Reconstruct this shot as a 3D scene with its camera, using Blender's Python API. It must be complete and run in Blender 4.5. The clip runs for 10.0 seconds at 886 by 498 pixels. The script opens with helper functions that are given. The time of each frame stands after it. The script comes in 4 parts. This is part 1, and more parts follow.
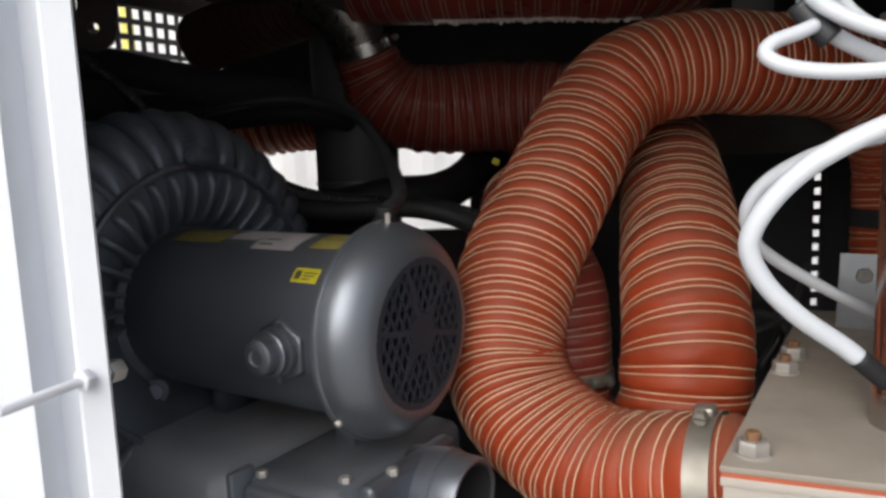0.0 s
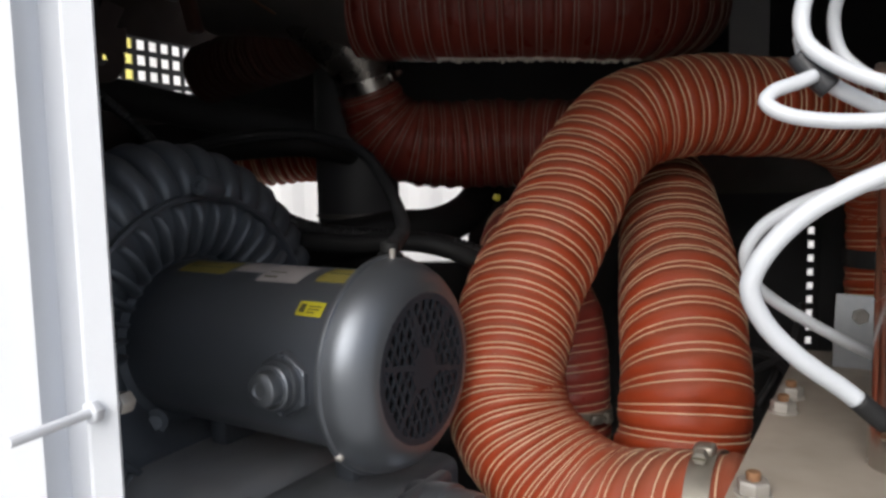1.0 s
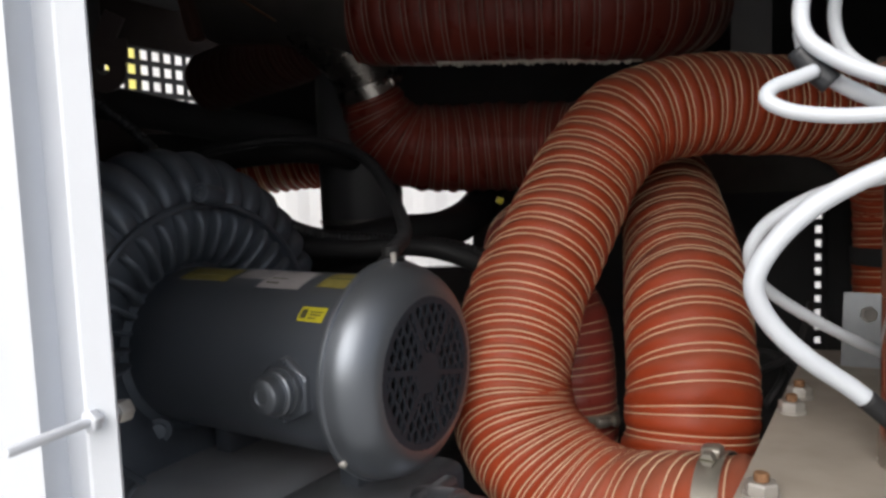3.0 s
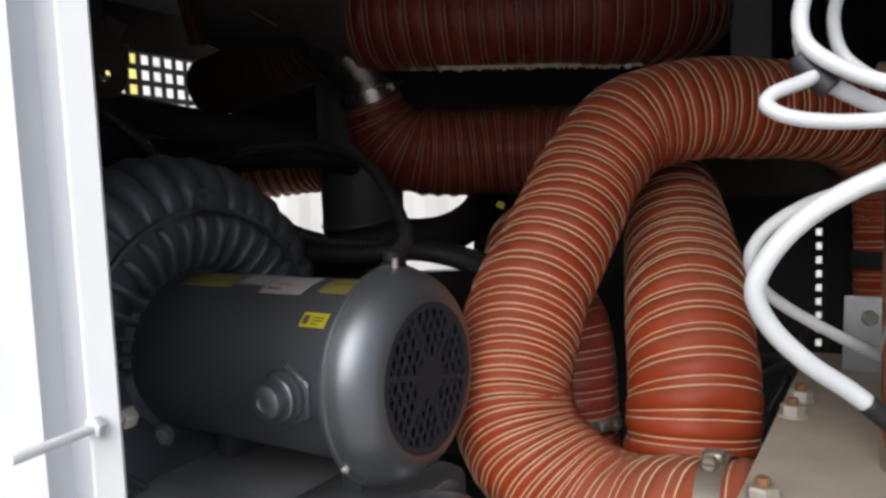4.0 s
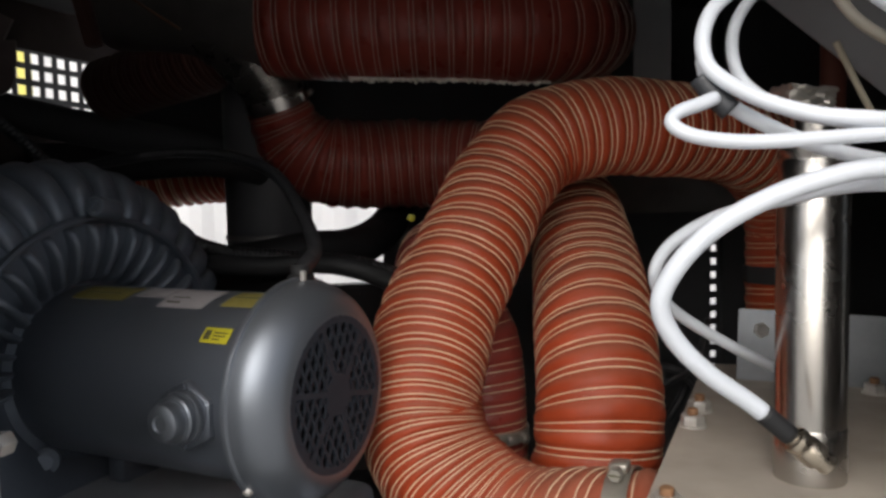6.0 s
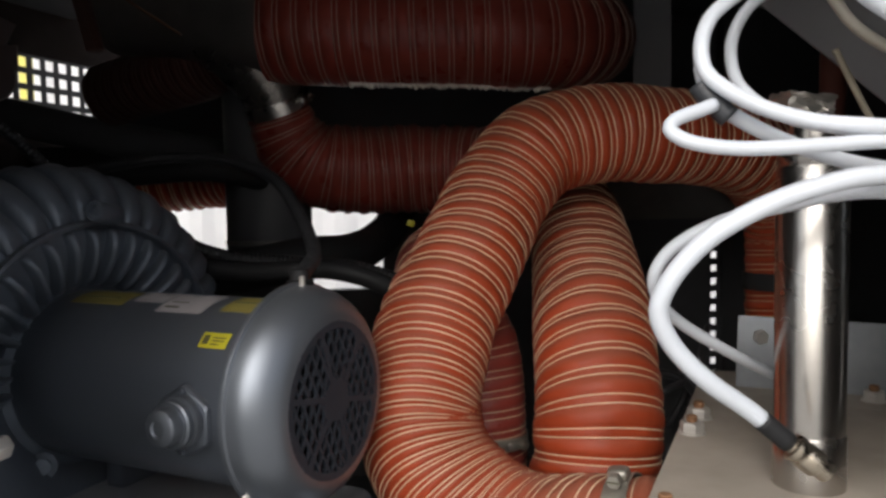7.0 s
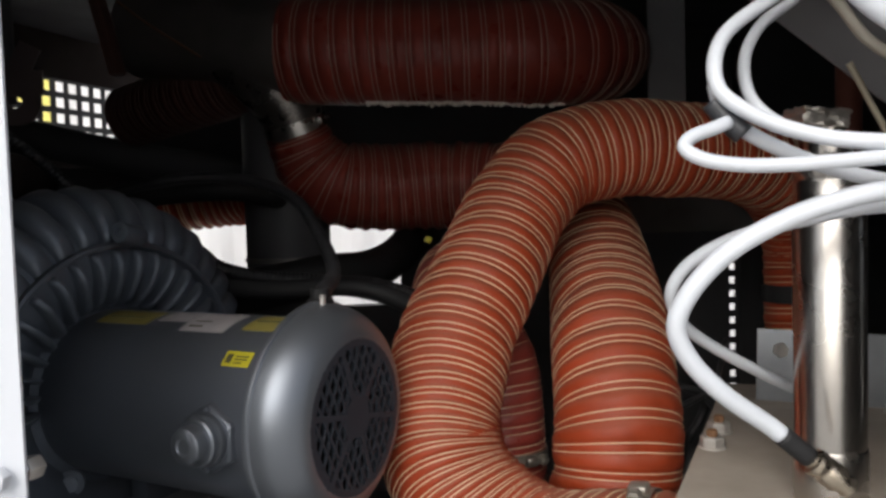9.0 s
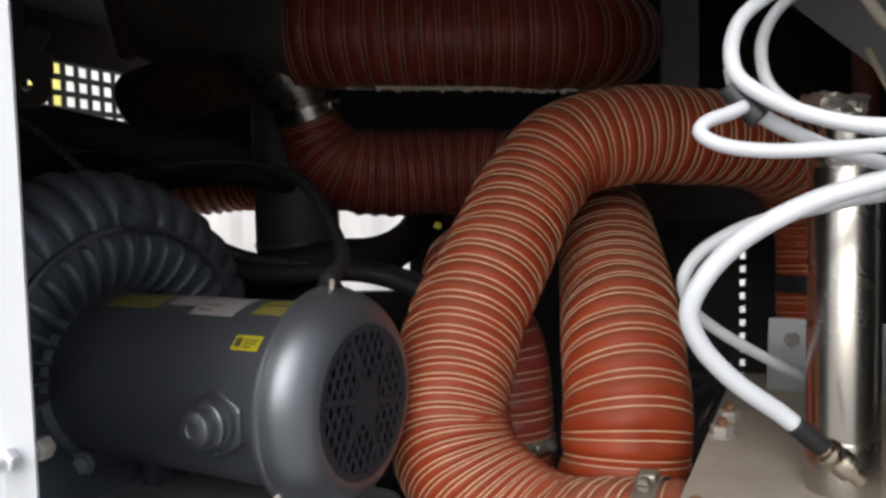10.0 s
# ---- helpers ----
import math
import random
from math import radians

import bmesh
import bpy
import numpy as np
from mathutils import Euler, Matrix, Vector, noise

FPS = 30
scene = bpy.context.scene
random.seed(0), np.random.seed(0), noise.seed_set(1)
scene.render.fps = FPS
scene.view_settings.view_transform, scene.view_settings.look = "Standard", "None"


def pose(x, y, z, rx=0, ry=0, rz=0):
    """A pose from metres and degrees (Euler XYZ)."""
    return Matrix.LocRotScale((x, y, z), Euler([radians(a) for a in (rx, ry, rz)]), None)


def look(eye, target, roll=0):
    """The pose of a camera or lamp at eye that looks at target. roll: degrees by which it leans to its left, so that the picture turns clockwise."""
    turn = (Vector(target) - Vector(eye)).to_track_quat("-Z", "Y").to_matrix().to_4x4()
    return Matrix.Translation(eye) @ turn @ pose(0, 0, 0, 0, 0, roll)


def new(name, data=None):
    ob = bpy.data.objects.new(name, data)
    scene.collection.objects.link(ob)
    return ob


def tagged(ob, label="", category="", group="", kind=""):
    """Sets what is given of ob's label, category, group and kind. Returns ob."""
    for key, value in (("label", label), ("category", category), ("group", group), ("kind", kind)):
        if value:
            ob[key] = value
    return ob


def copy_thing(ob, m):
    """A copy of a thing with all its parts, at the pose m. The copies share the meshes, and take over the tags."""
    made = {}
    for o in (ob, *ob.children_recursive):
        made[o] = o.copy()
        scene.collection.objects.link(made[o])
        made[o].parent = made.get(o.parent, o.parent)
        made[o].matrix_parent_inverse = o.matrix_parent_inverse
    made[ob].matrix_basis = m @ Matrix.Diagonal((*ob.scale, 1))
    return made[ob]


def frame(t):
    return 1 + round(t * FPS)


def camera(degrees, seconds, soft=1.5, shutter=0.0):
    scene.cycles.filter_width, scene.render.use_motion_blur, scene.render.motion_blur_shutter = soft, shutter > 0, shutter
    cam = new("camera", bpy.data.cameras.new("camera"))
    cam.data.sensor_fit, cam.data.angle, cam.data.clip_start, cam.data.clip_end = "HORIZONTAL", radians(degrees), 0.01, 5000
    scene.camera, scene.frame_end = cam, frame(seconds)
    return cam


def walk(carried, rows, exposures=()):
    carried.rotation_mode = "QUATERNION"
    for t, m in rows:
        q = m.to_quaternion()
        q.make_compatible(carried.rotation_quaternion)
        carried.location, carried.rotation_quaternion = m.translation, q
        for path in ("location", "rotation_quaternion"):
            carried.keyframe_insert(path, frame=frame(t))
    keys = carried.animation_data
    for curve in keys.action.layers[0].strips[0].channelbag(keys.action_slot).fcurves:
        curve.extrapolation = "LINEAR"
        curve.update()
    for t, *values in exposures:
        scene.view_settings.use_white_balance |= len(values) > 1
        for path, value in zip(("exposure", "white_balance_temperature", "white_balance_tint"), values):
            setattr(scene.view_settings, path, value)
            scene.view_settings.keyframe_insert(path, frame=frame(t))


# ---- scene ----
cam = camera(62.0, 10.0, soft=2.95)
PATH = [
    (0, (0.008, 0.005, 1.395), (-0.012, 1.985, 1.113), -2.1),
    (0.5, (0.005, 0.0, 1.4), (-0.005, 1.989, 1.192), -2.0),
    (1, (0.0, -0.002, 1.4), (-0.001, 1.988, 1.201), -1.1),
    (1.5, (0.004, -0.002, 1.399), (0.006, 1.988, 1.2), -1.5),
    (2, (0.006, 0.001, 1.397), (0.004, 1.992, 1.204), -1.9),
    (2.5, (0.005, 0.002, 1.397), (-0.01, 1.993, 1.21), -1.9),
    (4, (0.004, 0.0, 1.4), (-0.017, 1.992, 1.224), -2.2),
    (4.5, (-0.002, 0.01, 1.398), (0.105, 2.0, 1.229), -1.4),
    (5, (-0.003, 0.013, 1.398), (0.177, 1.999, 1.239), -1.4),
    (5.5, (0.0, 0.01, 1.399), (0.219, 1.993, 1.246), -1.4),
    (7, (0.004, 0.009, 1.399), (0.229, 1.992, 1.267), -1.0),
    (7.5, (0.0, 0.01, 1.399), (0.203, 1.996, 1.278), -0.9),
    (8, (-0.001, 0.008, 1.401), (0.192, 1.996, 1.287), -1.3),
    (8.5, (0.001, 0.003, 1.402), (0.19, 1.992, 1.299), -1.4),
    (9, (0.002, 0.002, 1.403), (0.184, 1.992, 1.308), -1.7),
    (9.5, (0.0, 0.006, 1.4), (0.171, 1.996, 1.296), -1.3),
    (10, (0.001, 0.006, 1.401), (0.159, 1.996, 1.273), -1.3),
]
walk(cam, [(t, look(eye, target, roll)) for t, eye, target, roll in PATH], exposures=[(0.0, 0.16), (10.0, 0.16)])

# ---- world and light: bright overcast day, coming in through the open front ----
world = bpy.data.worlds.new("overcast_sky")
scene.world = world
world.use_nodes = True
wn = world.node_tree.nodes
sky = wn.new("ShaderNodeTexSky")
sky.sky_type = "NISHITA"
sky.sun_disc = False
sky.sun_elevation, sky.sun_rotation = radians(38), radians(206)
sky.dust_density = 4.0
wash = wn.new("ShaderNodeHueSaturation")
wash.inputs["Saturation"].default_value = 0.35
world.node_tree.links.new(sky.outputs[0], wash.inputs["Color"])
world.node_tree.links.new(wash.outputs[0], wn["Background"].inputs["Color"])
wn["Background"].inputs["Strength"].default_value = 0.15

sun_data = bpy.data.lights.new("sun", "SUN")
sun_data.energy, sun_data.angle, sun_data.color = 1.3, radians(60), (1.0, 0.97, 0.92)
sun = new("sun", sun_data)
sun.matrix_world = look((-1.75, -3.3, 4.55), (0.2, 0.6, 1.2))

# ---- mesh helpers ----
UP = Vector((0, 0, 1))


def mesh_object(name, verts, faces, material, smooth=True):
    me = bpy.data.meshes.new(name)
    me.from_pydata([tuple(v) for v in verts], [], [tuple(f) for f in faces])
    me.materials.append(material)
    me.polygons.foreach_set("use_smooth", [smooth] * len(me.polygons))
    me.update()
    return new(name, me)


def thing(name, at, label, category, group="", kind=""):
    """An empty at the base of a thing."""
    ob = new(name)
    ob.empty_display_size = 0.02
    ob.matrix_world = Matrix.Translation(at)
    return tagged(ob, label, category, group, kind)


def under(ob, parent, label=""):
    """Hang a mesh that is built in world places under its thing."""
    if parent is not None:
        ob.parent = parent
        if parent.parent is None:
            ob.matrix_parent_inverse = parent.matrix_basis.inverted()
    if label:
        ob["label"] = label
    return ob


def part(name, bm, material, parent=None, label="", smooth_angle=35):
    """Link a bmesh as one mesh object under a thing or a part."""
    me = bpy.data.meshes.new(name)
    bmesh.ops.recalc_face_normals(bm, faces=bm.faces)
    for e in bm.edges:
        if len(e.link_faces) == 2 and e.calc_face_angle(0) > radians(smooth_angle):
            e.smooth = False
    for f in bm.faces:
        f.smooth = True
    bm.to_mesh(me)
    bm.free()
    me.materials.append(material)
    return under(new(name, me), parent, label)


def box_bm(size, m=Matrix.Identity(4), bevel=0.0, segments=2):
    bm = bmesh.new()
    bmesh.ops.create_cube(bm, size=1.0, matrix=Matrix.Diagonal((*size, 1)))
    if bevel:
        bmesh.ops.bevel(bm, geom=list(bm.edges), offset=bevel, segments=segments, affect="EDGES", profile=0.5)
    bmesh.ops.transform(bm, matrix=m, verts=bm.verts)
    return bm


def prism_bm(outline, z0, z1, bevel=0.0):
    """An upright slab over an outline in plan."""
    bm = bmesh.new()
    bottom = bm.faces.new([bm.verts.new((x, y, z0)) for x, y in outline])
    top = bmesh.ops.extrude_face_region(bm, geom=[bottom])
    bmesh.ops.translate(bm, vec=(0, 0, z1 - z0), verts=[v for v in top["geom"] if isinstance(v, bmesh.types.BMVert)])
    if bevel:
        bmesh.ops.bevel(bm, geom=list(bm.edges), offset=bevel, segments=2, affect="EDGES", profile=0.5)
    return bm


def lathe_bm(profile, m=Matrix.Identity(4), segments=64):
    """Turn (radius, z) steps round the local z axis; a radius of 0 closes the end."""
    bm = bmesh.new()
    rings = []
    for r, z in profile:
        if r <= 1e-6:
            rings.append([bm.verts.new(m @ Vector((0, 0, z)))])
        else:
            rings.append([bm.verts.new(m @ Vector((r * math.cos(a), r * math.sin(a), z)))
                          for a in (2 * math.pi * k / segments for k in range(segments))])
    for a, b in zip(rings, rings[1:]):
        for k in range(segments):
            q = [a[k % len(a)], a[(k + 1) % len(a)], b[(k + 1) % len(b)], b[k % len(b)]]
            q = list(dict.fromkeys(q))
            if len(q) > 2:
                bm.faces.new(q)
    return bm


def axis_pose(base, tip):
    """A pose at base whose z axis points to tip."""
    d = Vector(tip) - Vector(base)
    return Matrix.Translation(base) @ d.to_track_quat("Z", "Y").to_matrix().to_4x4()


def smooth_path(points, step):
    """A smooth line through the points, in even steps."""
    p = np.array(points, float)
    p = np.vstack([2 * p[0] - p[1], p, 2 * p[-1] - p[-2]])
    fine = []
    for k in range(1, len(p) - 2):
        p0, p1, p2, p3 = p[k - 1], p[k], p[k + 1], p[k + 2]
        d1, d2, d3 = (max(np.linalg.norm(b - a), 1e-6) ** 0.5 for a, b in ((p0, p1), (p1, p2), (p2, p3)))
        m1 = (p1 - p0) / d1 - (p2 - p0) / (d1 + d2) + (p2 - p1) / d2
        m2 = (p2 - p1) / d2 - (p3 - p1) / (d2 + d3) + (p3 - p2) / d3
        m1, m2 = m1 * d2, m2 * d2
        for u in np.linspace(0, 1, 40, endpoint=False):
            fine.append((2 * u ** 3 - 3 * u ** 2 + 1) * p1 + (u ** 3 - 2 * u ** 2 + u) * m1 + (-2 * u ** 3 + 3 * u ** 2) * p2 + (u ** 3 - u ** 2) * m2)
    fine = np.array(fine + [p[-2]])
    for _ in range(30):
        fine[1:-1] = 0.5 * fine[1:-1] + 0.25 * (fine[:-2] + fine[2:])
    s = np.concatenate([[0], np.cumsum(np.linalg.norm(np.diff(fine, axis=0), axis=1))])
    n = max(4, int(s[-1] / step))
    even = np.linspace(0, s[-1], n + 1)
    return np.stack([np.interp(even, s, fine[:, k]) for k in range(3)], axis=1), even


def frames_along(c):
    """Tangent and two side directions along a line, without twist."""
    t = np.gradient(c, axis=0)
    t /= np.linalg.norm(t, axis=1)[:, None]
    a = np.zeros_like(t)
    first = np.cross(t[0], (0.31, 0.2, 0.93))
    a[0] = first / np.linalg.norm(first)
    for k in range(1, len(t)):
        v = a[k - 1] - t[k] * np.dot(a[k - 1], t[k])
        a[k] = v / np.linalg.norm(v)
    return t, a, np.cross(t, a)


def tube(name, points, radius, material, parent=None, label="", step=0.004, around=16, ribs=0.0, pitch=0.004, caps=True):
    """A round cable, pipe or corrugated sleeve along a smooth line."""
    c, s = smooth_path(points, step)
    t, a, b = frames_along(c)
    th = np.linspace(0, 2 * np.pi, around, endpoint=False)
    r = radius + ribs * np.sin(2 * np.pi * s / pitch)
    v = c[:, None] + r[:, None, None] * (np.cos(th)[None, :, None] * a[:, None] + np.sin(th)[None, :, None] * b[:, None])
    n = len(c)
    faces = [(i * around + j, i * around + (j + 1) % around, (i + 1) * around + (j + 1) % around, (i + 1) * around + j)
             for i in range(n - 1) for j in range(around)]
    if caps:
        faces += [tuple(range(around))[::-1], tuple((n - 1) * around + j for j in range(around))]
    return under(mesh_object(name, v.reshape(-1, 3), faces, material), parent, label)


# ---- materials ----
def material(name, colour, rough=0.5, metal=0.0, vary=0.25, grain=60.0, stain=9.0, bump=0.15, bump_scale=400.0, dust=0.0,
             dust_colour=(0.33, 0.29, 0.25), second=None, coat=0.0, gloss=0.5, rough_span=0.1):
    """A surface with stains at two scales, fine relief and, where asked, dust that has settled on what faces up."""
    m = bpy.data.materials.new(name)
    m.use_nodes = True
    n, link = m.node_tree.nodes, m.node_tree.links.new
    bsdf = n["Principled BSDF"]
    where = n.new("ShaderNodeTexCoord").outputs["Object"]

    def noisy(scale, detail=4.0):
        x = n.new("ShaderNodeTexNoise")
        x.inputs["Scale"].default_value, x.inputs["Detail"].default_value = scale, detail
        link(where, x.inputs["Vector"])
        return x.outputs["Fac"]

    def ramp(src, lo, hi, a=0.0, b=1.0):
        x = n.new("ShaderNodeMapRange")
        x.inputs["From Min"].default_value, x.inputs["From Max"].default_value = lo, hi
        x.inputs["To Min"].default_value, x.inputs["To Max"].default_value = a, b
        link(src, x.inputs["Value"])
        return x.outputs["Result"]

    def mix(fac, a, b):
        x = n.new("ShaderNodeMix")
        x.data_type = "RGBA"
        for socket, value in ((x.inputs[0], fac), (x.inputs[6], a), (x.inputs[7], b)):
            if isinstance(value, tuple):
                socket.default_value = (*value, 1)
            else:
                link(value, socket)
        return x.outputs[2]

    def times(a, b):
        x = n.new("ShaderNodeMath")
        x.operation = "MULTIPLY"
        link(a, x.inputs[0])
        if isinstance(b, float):
            x.inputs[1].default_value = b
        else:
            link(b, x.inputs[1])
        return x.outputs[0]

    dark = tuple(c * (1 - vary) for c in colour)
    light = second or tuple(min(1, c * (1 + vary * 0.7)) for c in colour)
    large = ramp(noisy(stain, 3.0), 0.2, 0.8)
    fine = ramp(noisy(grain, 6.0), 0.2, 0.85)
    tone = mix(large, dark, light)
    tone = mix(times(fine, 0.45), tone, colour)
    roughness = ramp(noisy(stain * 2.3, 5.0), 0.3, 0.7, max(0.03, rough - rough_span), min(1, rough + rough_span))
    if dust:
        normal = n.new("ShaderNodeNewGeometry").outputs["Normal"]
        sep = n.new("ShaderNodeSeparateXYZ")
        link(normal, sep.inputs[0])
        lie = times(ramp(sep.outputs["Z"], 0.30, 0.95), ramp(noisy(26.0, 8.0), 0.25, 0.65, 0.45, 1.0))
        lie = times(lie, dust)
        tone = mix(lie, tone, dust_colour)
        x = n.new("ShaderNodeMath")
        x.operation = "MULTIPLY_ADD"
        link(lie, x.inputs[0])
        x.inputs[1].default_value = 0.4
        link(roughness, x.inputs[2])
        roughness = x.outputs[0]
    link(tone, bsdf.inputs["Base Color"])
    link(roughness, bsdf.inputs["Roughness"])
    bsdf.inputs["Metallic"].default_value = metal
    bsdf.inputs["Coat Weight"].default_value = coat
    bsdf.inputs["Specular IOR Level"].default_value = gloss
    if bump:
        bp = n.new("ShaderNodeBump")
        bp.inputs["Strength"].default_value, bp.inputs["Distance"].default_value = bump, 0.001
        link(noisy(bump_scale, 6.0), bp.inputs["Height"])
        link(bp.outputs[0], bsdf.inputs["Normal"])
    return m


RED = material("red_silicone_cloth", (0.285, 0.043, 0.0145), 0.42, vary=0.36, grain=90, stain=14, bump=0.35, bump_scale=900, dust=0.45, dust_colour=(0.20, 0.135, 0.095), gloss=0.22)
# the red cloth again, its shade and bluish skylight put into the colour
SHADED_RED = material("shaded_red_silicone_cloth", (0.255, 0.042, 0.030), 0.34, vary=0.36, grain=90, stain=14, bump=0.35, bump_scale=900, dust=0.4, dust_colour=(0.18, 0.13, 0.11), gloss=0.32)
# much darker cloth and cord for the hose beside the perforated sheet
DARK_RED = material("dark_red_cloth", (0.085, 0.026, 0.020), 0.55, vary=0.4, grain=90, stain=14, bump=0.35, bump_scale=900, dust=0.3, dust_colour=(0.10, 0.085, 0.075))
DARK_CORD = material("dark_brown_cord", (0.10, 0.070, 0.055), 0.8, vary=0.4, grain=200, stain=30, bump=0.3)
DULL_CORD = material("dull_grey_cord", (0.44, 0.34, 0.28), 0.7, vary=0.35, grain=200, stain=30, bump=0.3)
CORD = material("beige_cord", (0.66, 0.48, 0.32), 0.7, vary=0.3, grain=200, stain=30, bump=0.3, dust=0.2)
GREY_PAINT = material("grey_enamel", (0.126, 0.141, 0.168), 0.33, metal=0.6, vary=0.05, stain=5, bump=0.03, bump_scale=700, dust=0.12, rough_span=0.04)
CAST = material("grey_cast_aluminium", (0.130, 0.151, 0.184), 0.40, metal=0.4, vary=0.35, stain=14, bump=0.4, bump_scale=350, dust=0.2)
COVER_PAINT = material("grey_cover_enamel", (0.168, 0.184, 0.210), 0.34, metal=0.72, vary=0.10, grain=120, stain=9, bump=0.05, bump_scale=700, dust=0.1, rough_span=0.05)
BLACK = material("black_rubber", (0.018, 0.018, 0.019), 0.6, vary=0.3, bump=0.2, gloss=0.25)
DARK_WALL = material("black_painted_steel", (0.085, 0.085, 0.09), 0.6, vary=0.35, stain=5, bump=0.2)
DARK_GREY = material("dark_grey_sheet", (0.20, 0.185, 0.175), 0.38, metal=0.6, vary=0.35, stain=12)
WHITE = material("white_powder_coat", (0.68, 0.71, 0.765), 0.4, vary=0.06, stain=5, bump=0.1)
WHITE_TUBE = material("white_plastic_jacket", (0.60, 0.63, 0.68), 0.38, vary=0.05, stain=12, bump=0.05)
TAUPE = material("taupe_painted_plate", (0.29, 0.255, 0.215), 0.6, vary=0.30, grain=110, stain=17, bump=0.25, dust=0.3)
BOXPAINT = material("beige_box_paint", (0.42, 0.385, 0.34), 0.55, vary=0.12, stain=8, bump=0.2)
GASKET = material("red_gasket", (0.42, 0.10, 0.05), 0.6, vary=0.2)
STEEL = material("stainless_steel", (0.53, 0.505, 0.475), 0.27, metal=1.0, vary=0.05, grain=20, stain=9, bump=0.0, rough_span=0.02)
ZINC = material("zinc_plated_steel", (0.50, 0.48, 0.45), 0.40, metal=0.55, vary=0.25, grain=150, stain=40, bump=0.2, dust=0.25)
GALV = material("galvanised_steel", (0.27, 0.285, 0.305), 0.5, metal=0.5, vary=0.2, grain=70, stain=30, bump=0.15, dust=0.25)
RUST = material("rusty_bolt_end", (0.23, 0.12, 0.06), 0.75, metal=0.3, vary=0.4, grain=300, stain=80, bump=0.5)
FOIL = material("crumpled_foil", (0.80, 0.76, 0.70), 0.38, metal=1.0, vary=0.1, bump=0.6, bump_scale=120)
NICKEL = material("nickel_brass", (0.52, 0.45, 0.36), 0.3, metal=1.0, vary=0.2, stain=60)
YELLOW = material("yellow_label_film", (0.50, 0.44, 0.025), 0.4, vary=0.1, stain=40)
DULL_YELLOW = material("worn_yellow_label", (0.24, 0.20, 0.05), 0.5, vary=0.25, stain=60)
SILVER = material("silver_nameplate", (0.40, 0.37, 0.37), 0.5, metal=0.1, vary=0.15, stain=50)
INK = material("dark_print", (0.07, 0.065, 0.03), 0.6, vary=0.1)
OUT_WHITE = material("white_corrugated_cladding", (0.70, 0.70, 0.72), 0.6, vary=0.05)
OUT_GROUND = material("pale_concrete", (0.44, 0.43, 0.41), 0.85, vary=0.2, grain=20, stain=2, bump=0.5)
OUT_YELLOW = material("yellow_paint", (0.76, 0.68, 0.16), 0.5, vary=0.1)
# near-black brown for the sheets round the perforated field
DARK_BROWN = material("dark_brown_primer", (0.020, 0.013, 0.011), 0.8, vary=0.4, bump=0.2, gloss=0.12)
BROWN = material("brown_primer", (0.07, 0.03, 0.022), 0.6, vary=0.3)

# ---- the enclosure ----
SHADE_EDGE = 1.66
ground = mesh_object("ground", [(-300, -300, 0), (300, -300, 0), (300, 300, 0), (-300, 300, 0)], [(0, 1, 2, 3)], OUT_GROUND, False)
tagged(ground, "pale concrete yard around the machine", "ground", kind="structure")


def slab(name, lo, hi, material_, label, category="wall", bevel=0.0):
    size = [b - a for a, b in zip(lo, hi)]
    mid = [(a + b) / 2 for a, b in zip(lo, hi)]
    ob = part(name, box_bm(size, Matrix.Translation(mid), bevel), material_)
    return tagged(ob, label, category, kind="structure")


slab("floor", (-0.95, 0.40, 0.76), (1.05, 1.70, 0.80), DARK_WALL, "black steel floor of the machine cabinet", "floor")
slab("ceiling", (-0.95, 0.36, 1.80), (1.05, 1.70, 1.83), DARK_WALL, "black steel roof of the machine cabinet", "ceiling")
slab("wall_west", (-0.99, 0.40, 0.76), (-0.95, 1.70, 1.83), DARK_WALL, "black steel side wall of the cabinet")
slab("wall_east", (1.05, 0.40, 0.76), (1.09, 1.70, 1.83), DARK_WALL, "black steel side wall of the cabinet")

slab("chassis", (-0.95, 0.44, 0.0), (1.05, 1.62, 0.76), DARK_WALL, "black steel undercarriage that carries the cabinet", "chassis")

# the back wall stands round an opening and two perforated sheets
BACK = 1.60
STRIP = (0.779, 1.550, 1.160)
slab("wall_north_top", (-0.46, BACK, 1.452), (1.05, BACK + 0.03, 1.80), DARK_WALL, "black steel back wall above the opening")
slab("wall_north_low", (-0.95, BACK, 0.80), (0.74, BACK + 0.03, 1.210), DARK_WALL, "black steel back wall below the opening")
slab("wall_north_sill", (-0.46, BACK - 0.004, 1.210), (-0.18, BACK + 0.026, 1.285), DARK_WALL, "black steel sill inside the back opening")
slab("wall_north_side", (-0.95, BACK, 1.210), (-0.46, BACK + 0.03, 1.52), DARK_WALL, "black steel back wall beside the opening")
slab("wall_north_middle", (0.055, BACK, 1.210), (0.74, BACK + 0.03, 1.452), DARK_WALL, "black steel back wall between opening and grille")


def perforated(name, x0, z0, nx, nz, pitch, hole, y, thick, label):
    """A sheet of steel with square holes."""
    verts, faces = [], []
    h = hole / 2
    for i in range(nx):
        for k in range(nz):
            cx, cz = x0 + (i + 0.5) * pitch, z0 + (k + 0.5) * pitch
            base = len(verts)
            for yy in (y, y + thick):
                for r in (pitch / 2, h):
                    verts += [(cx - r, yy, cz - r), (cx + r, yy, cz - r), (cx + r, yy, cz + r), (cx - r, yy, cz + r)]
            for j in range(4):
                q = (j + 1) % 4
                faces += [(base + j, base + q, base + 4 + q, base + 4 + j), (base + 8 + j, base + 12 + j, base + 12 + q, base + 8 + q),
                          (base + 4 + j, base + 4 + q, base + 12 + q, base + 12 + j)]
    ob = mesh_object(name, verts, faces, DARK_WALL, False)
    return tagged(ob, label, "grille", kind="structure")


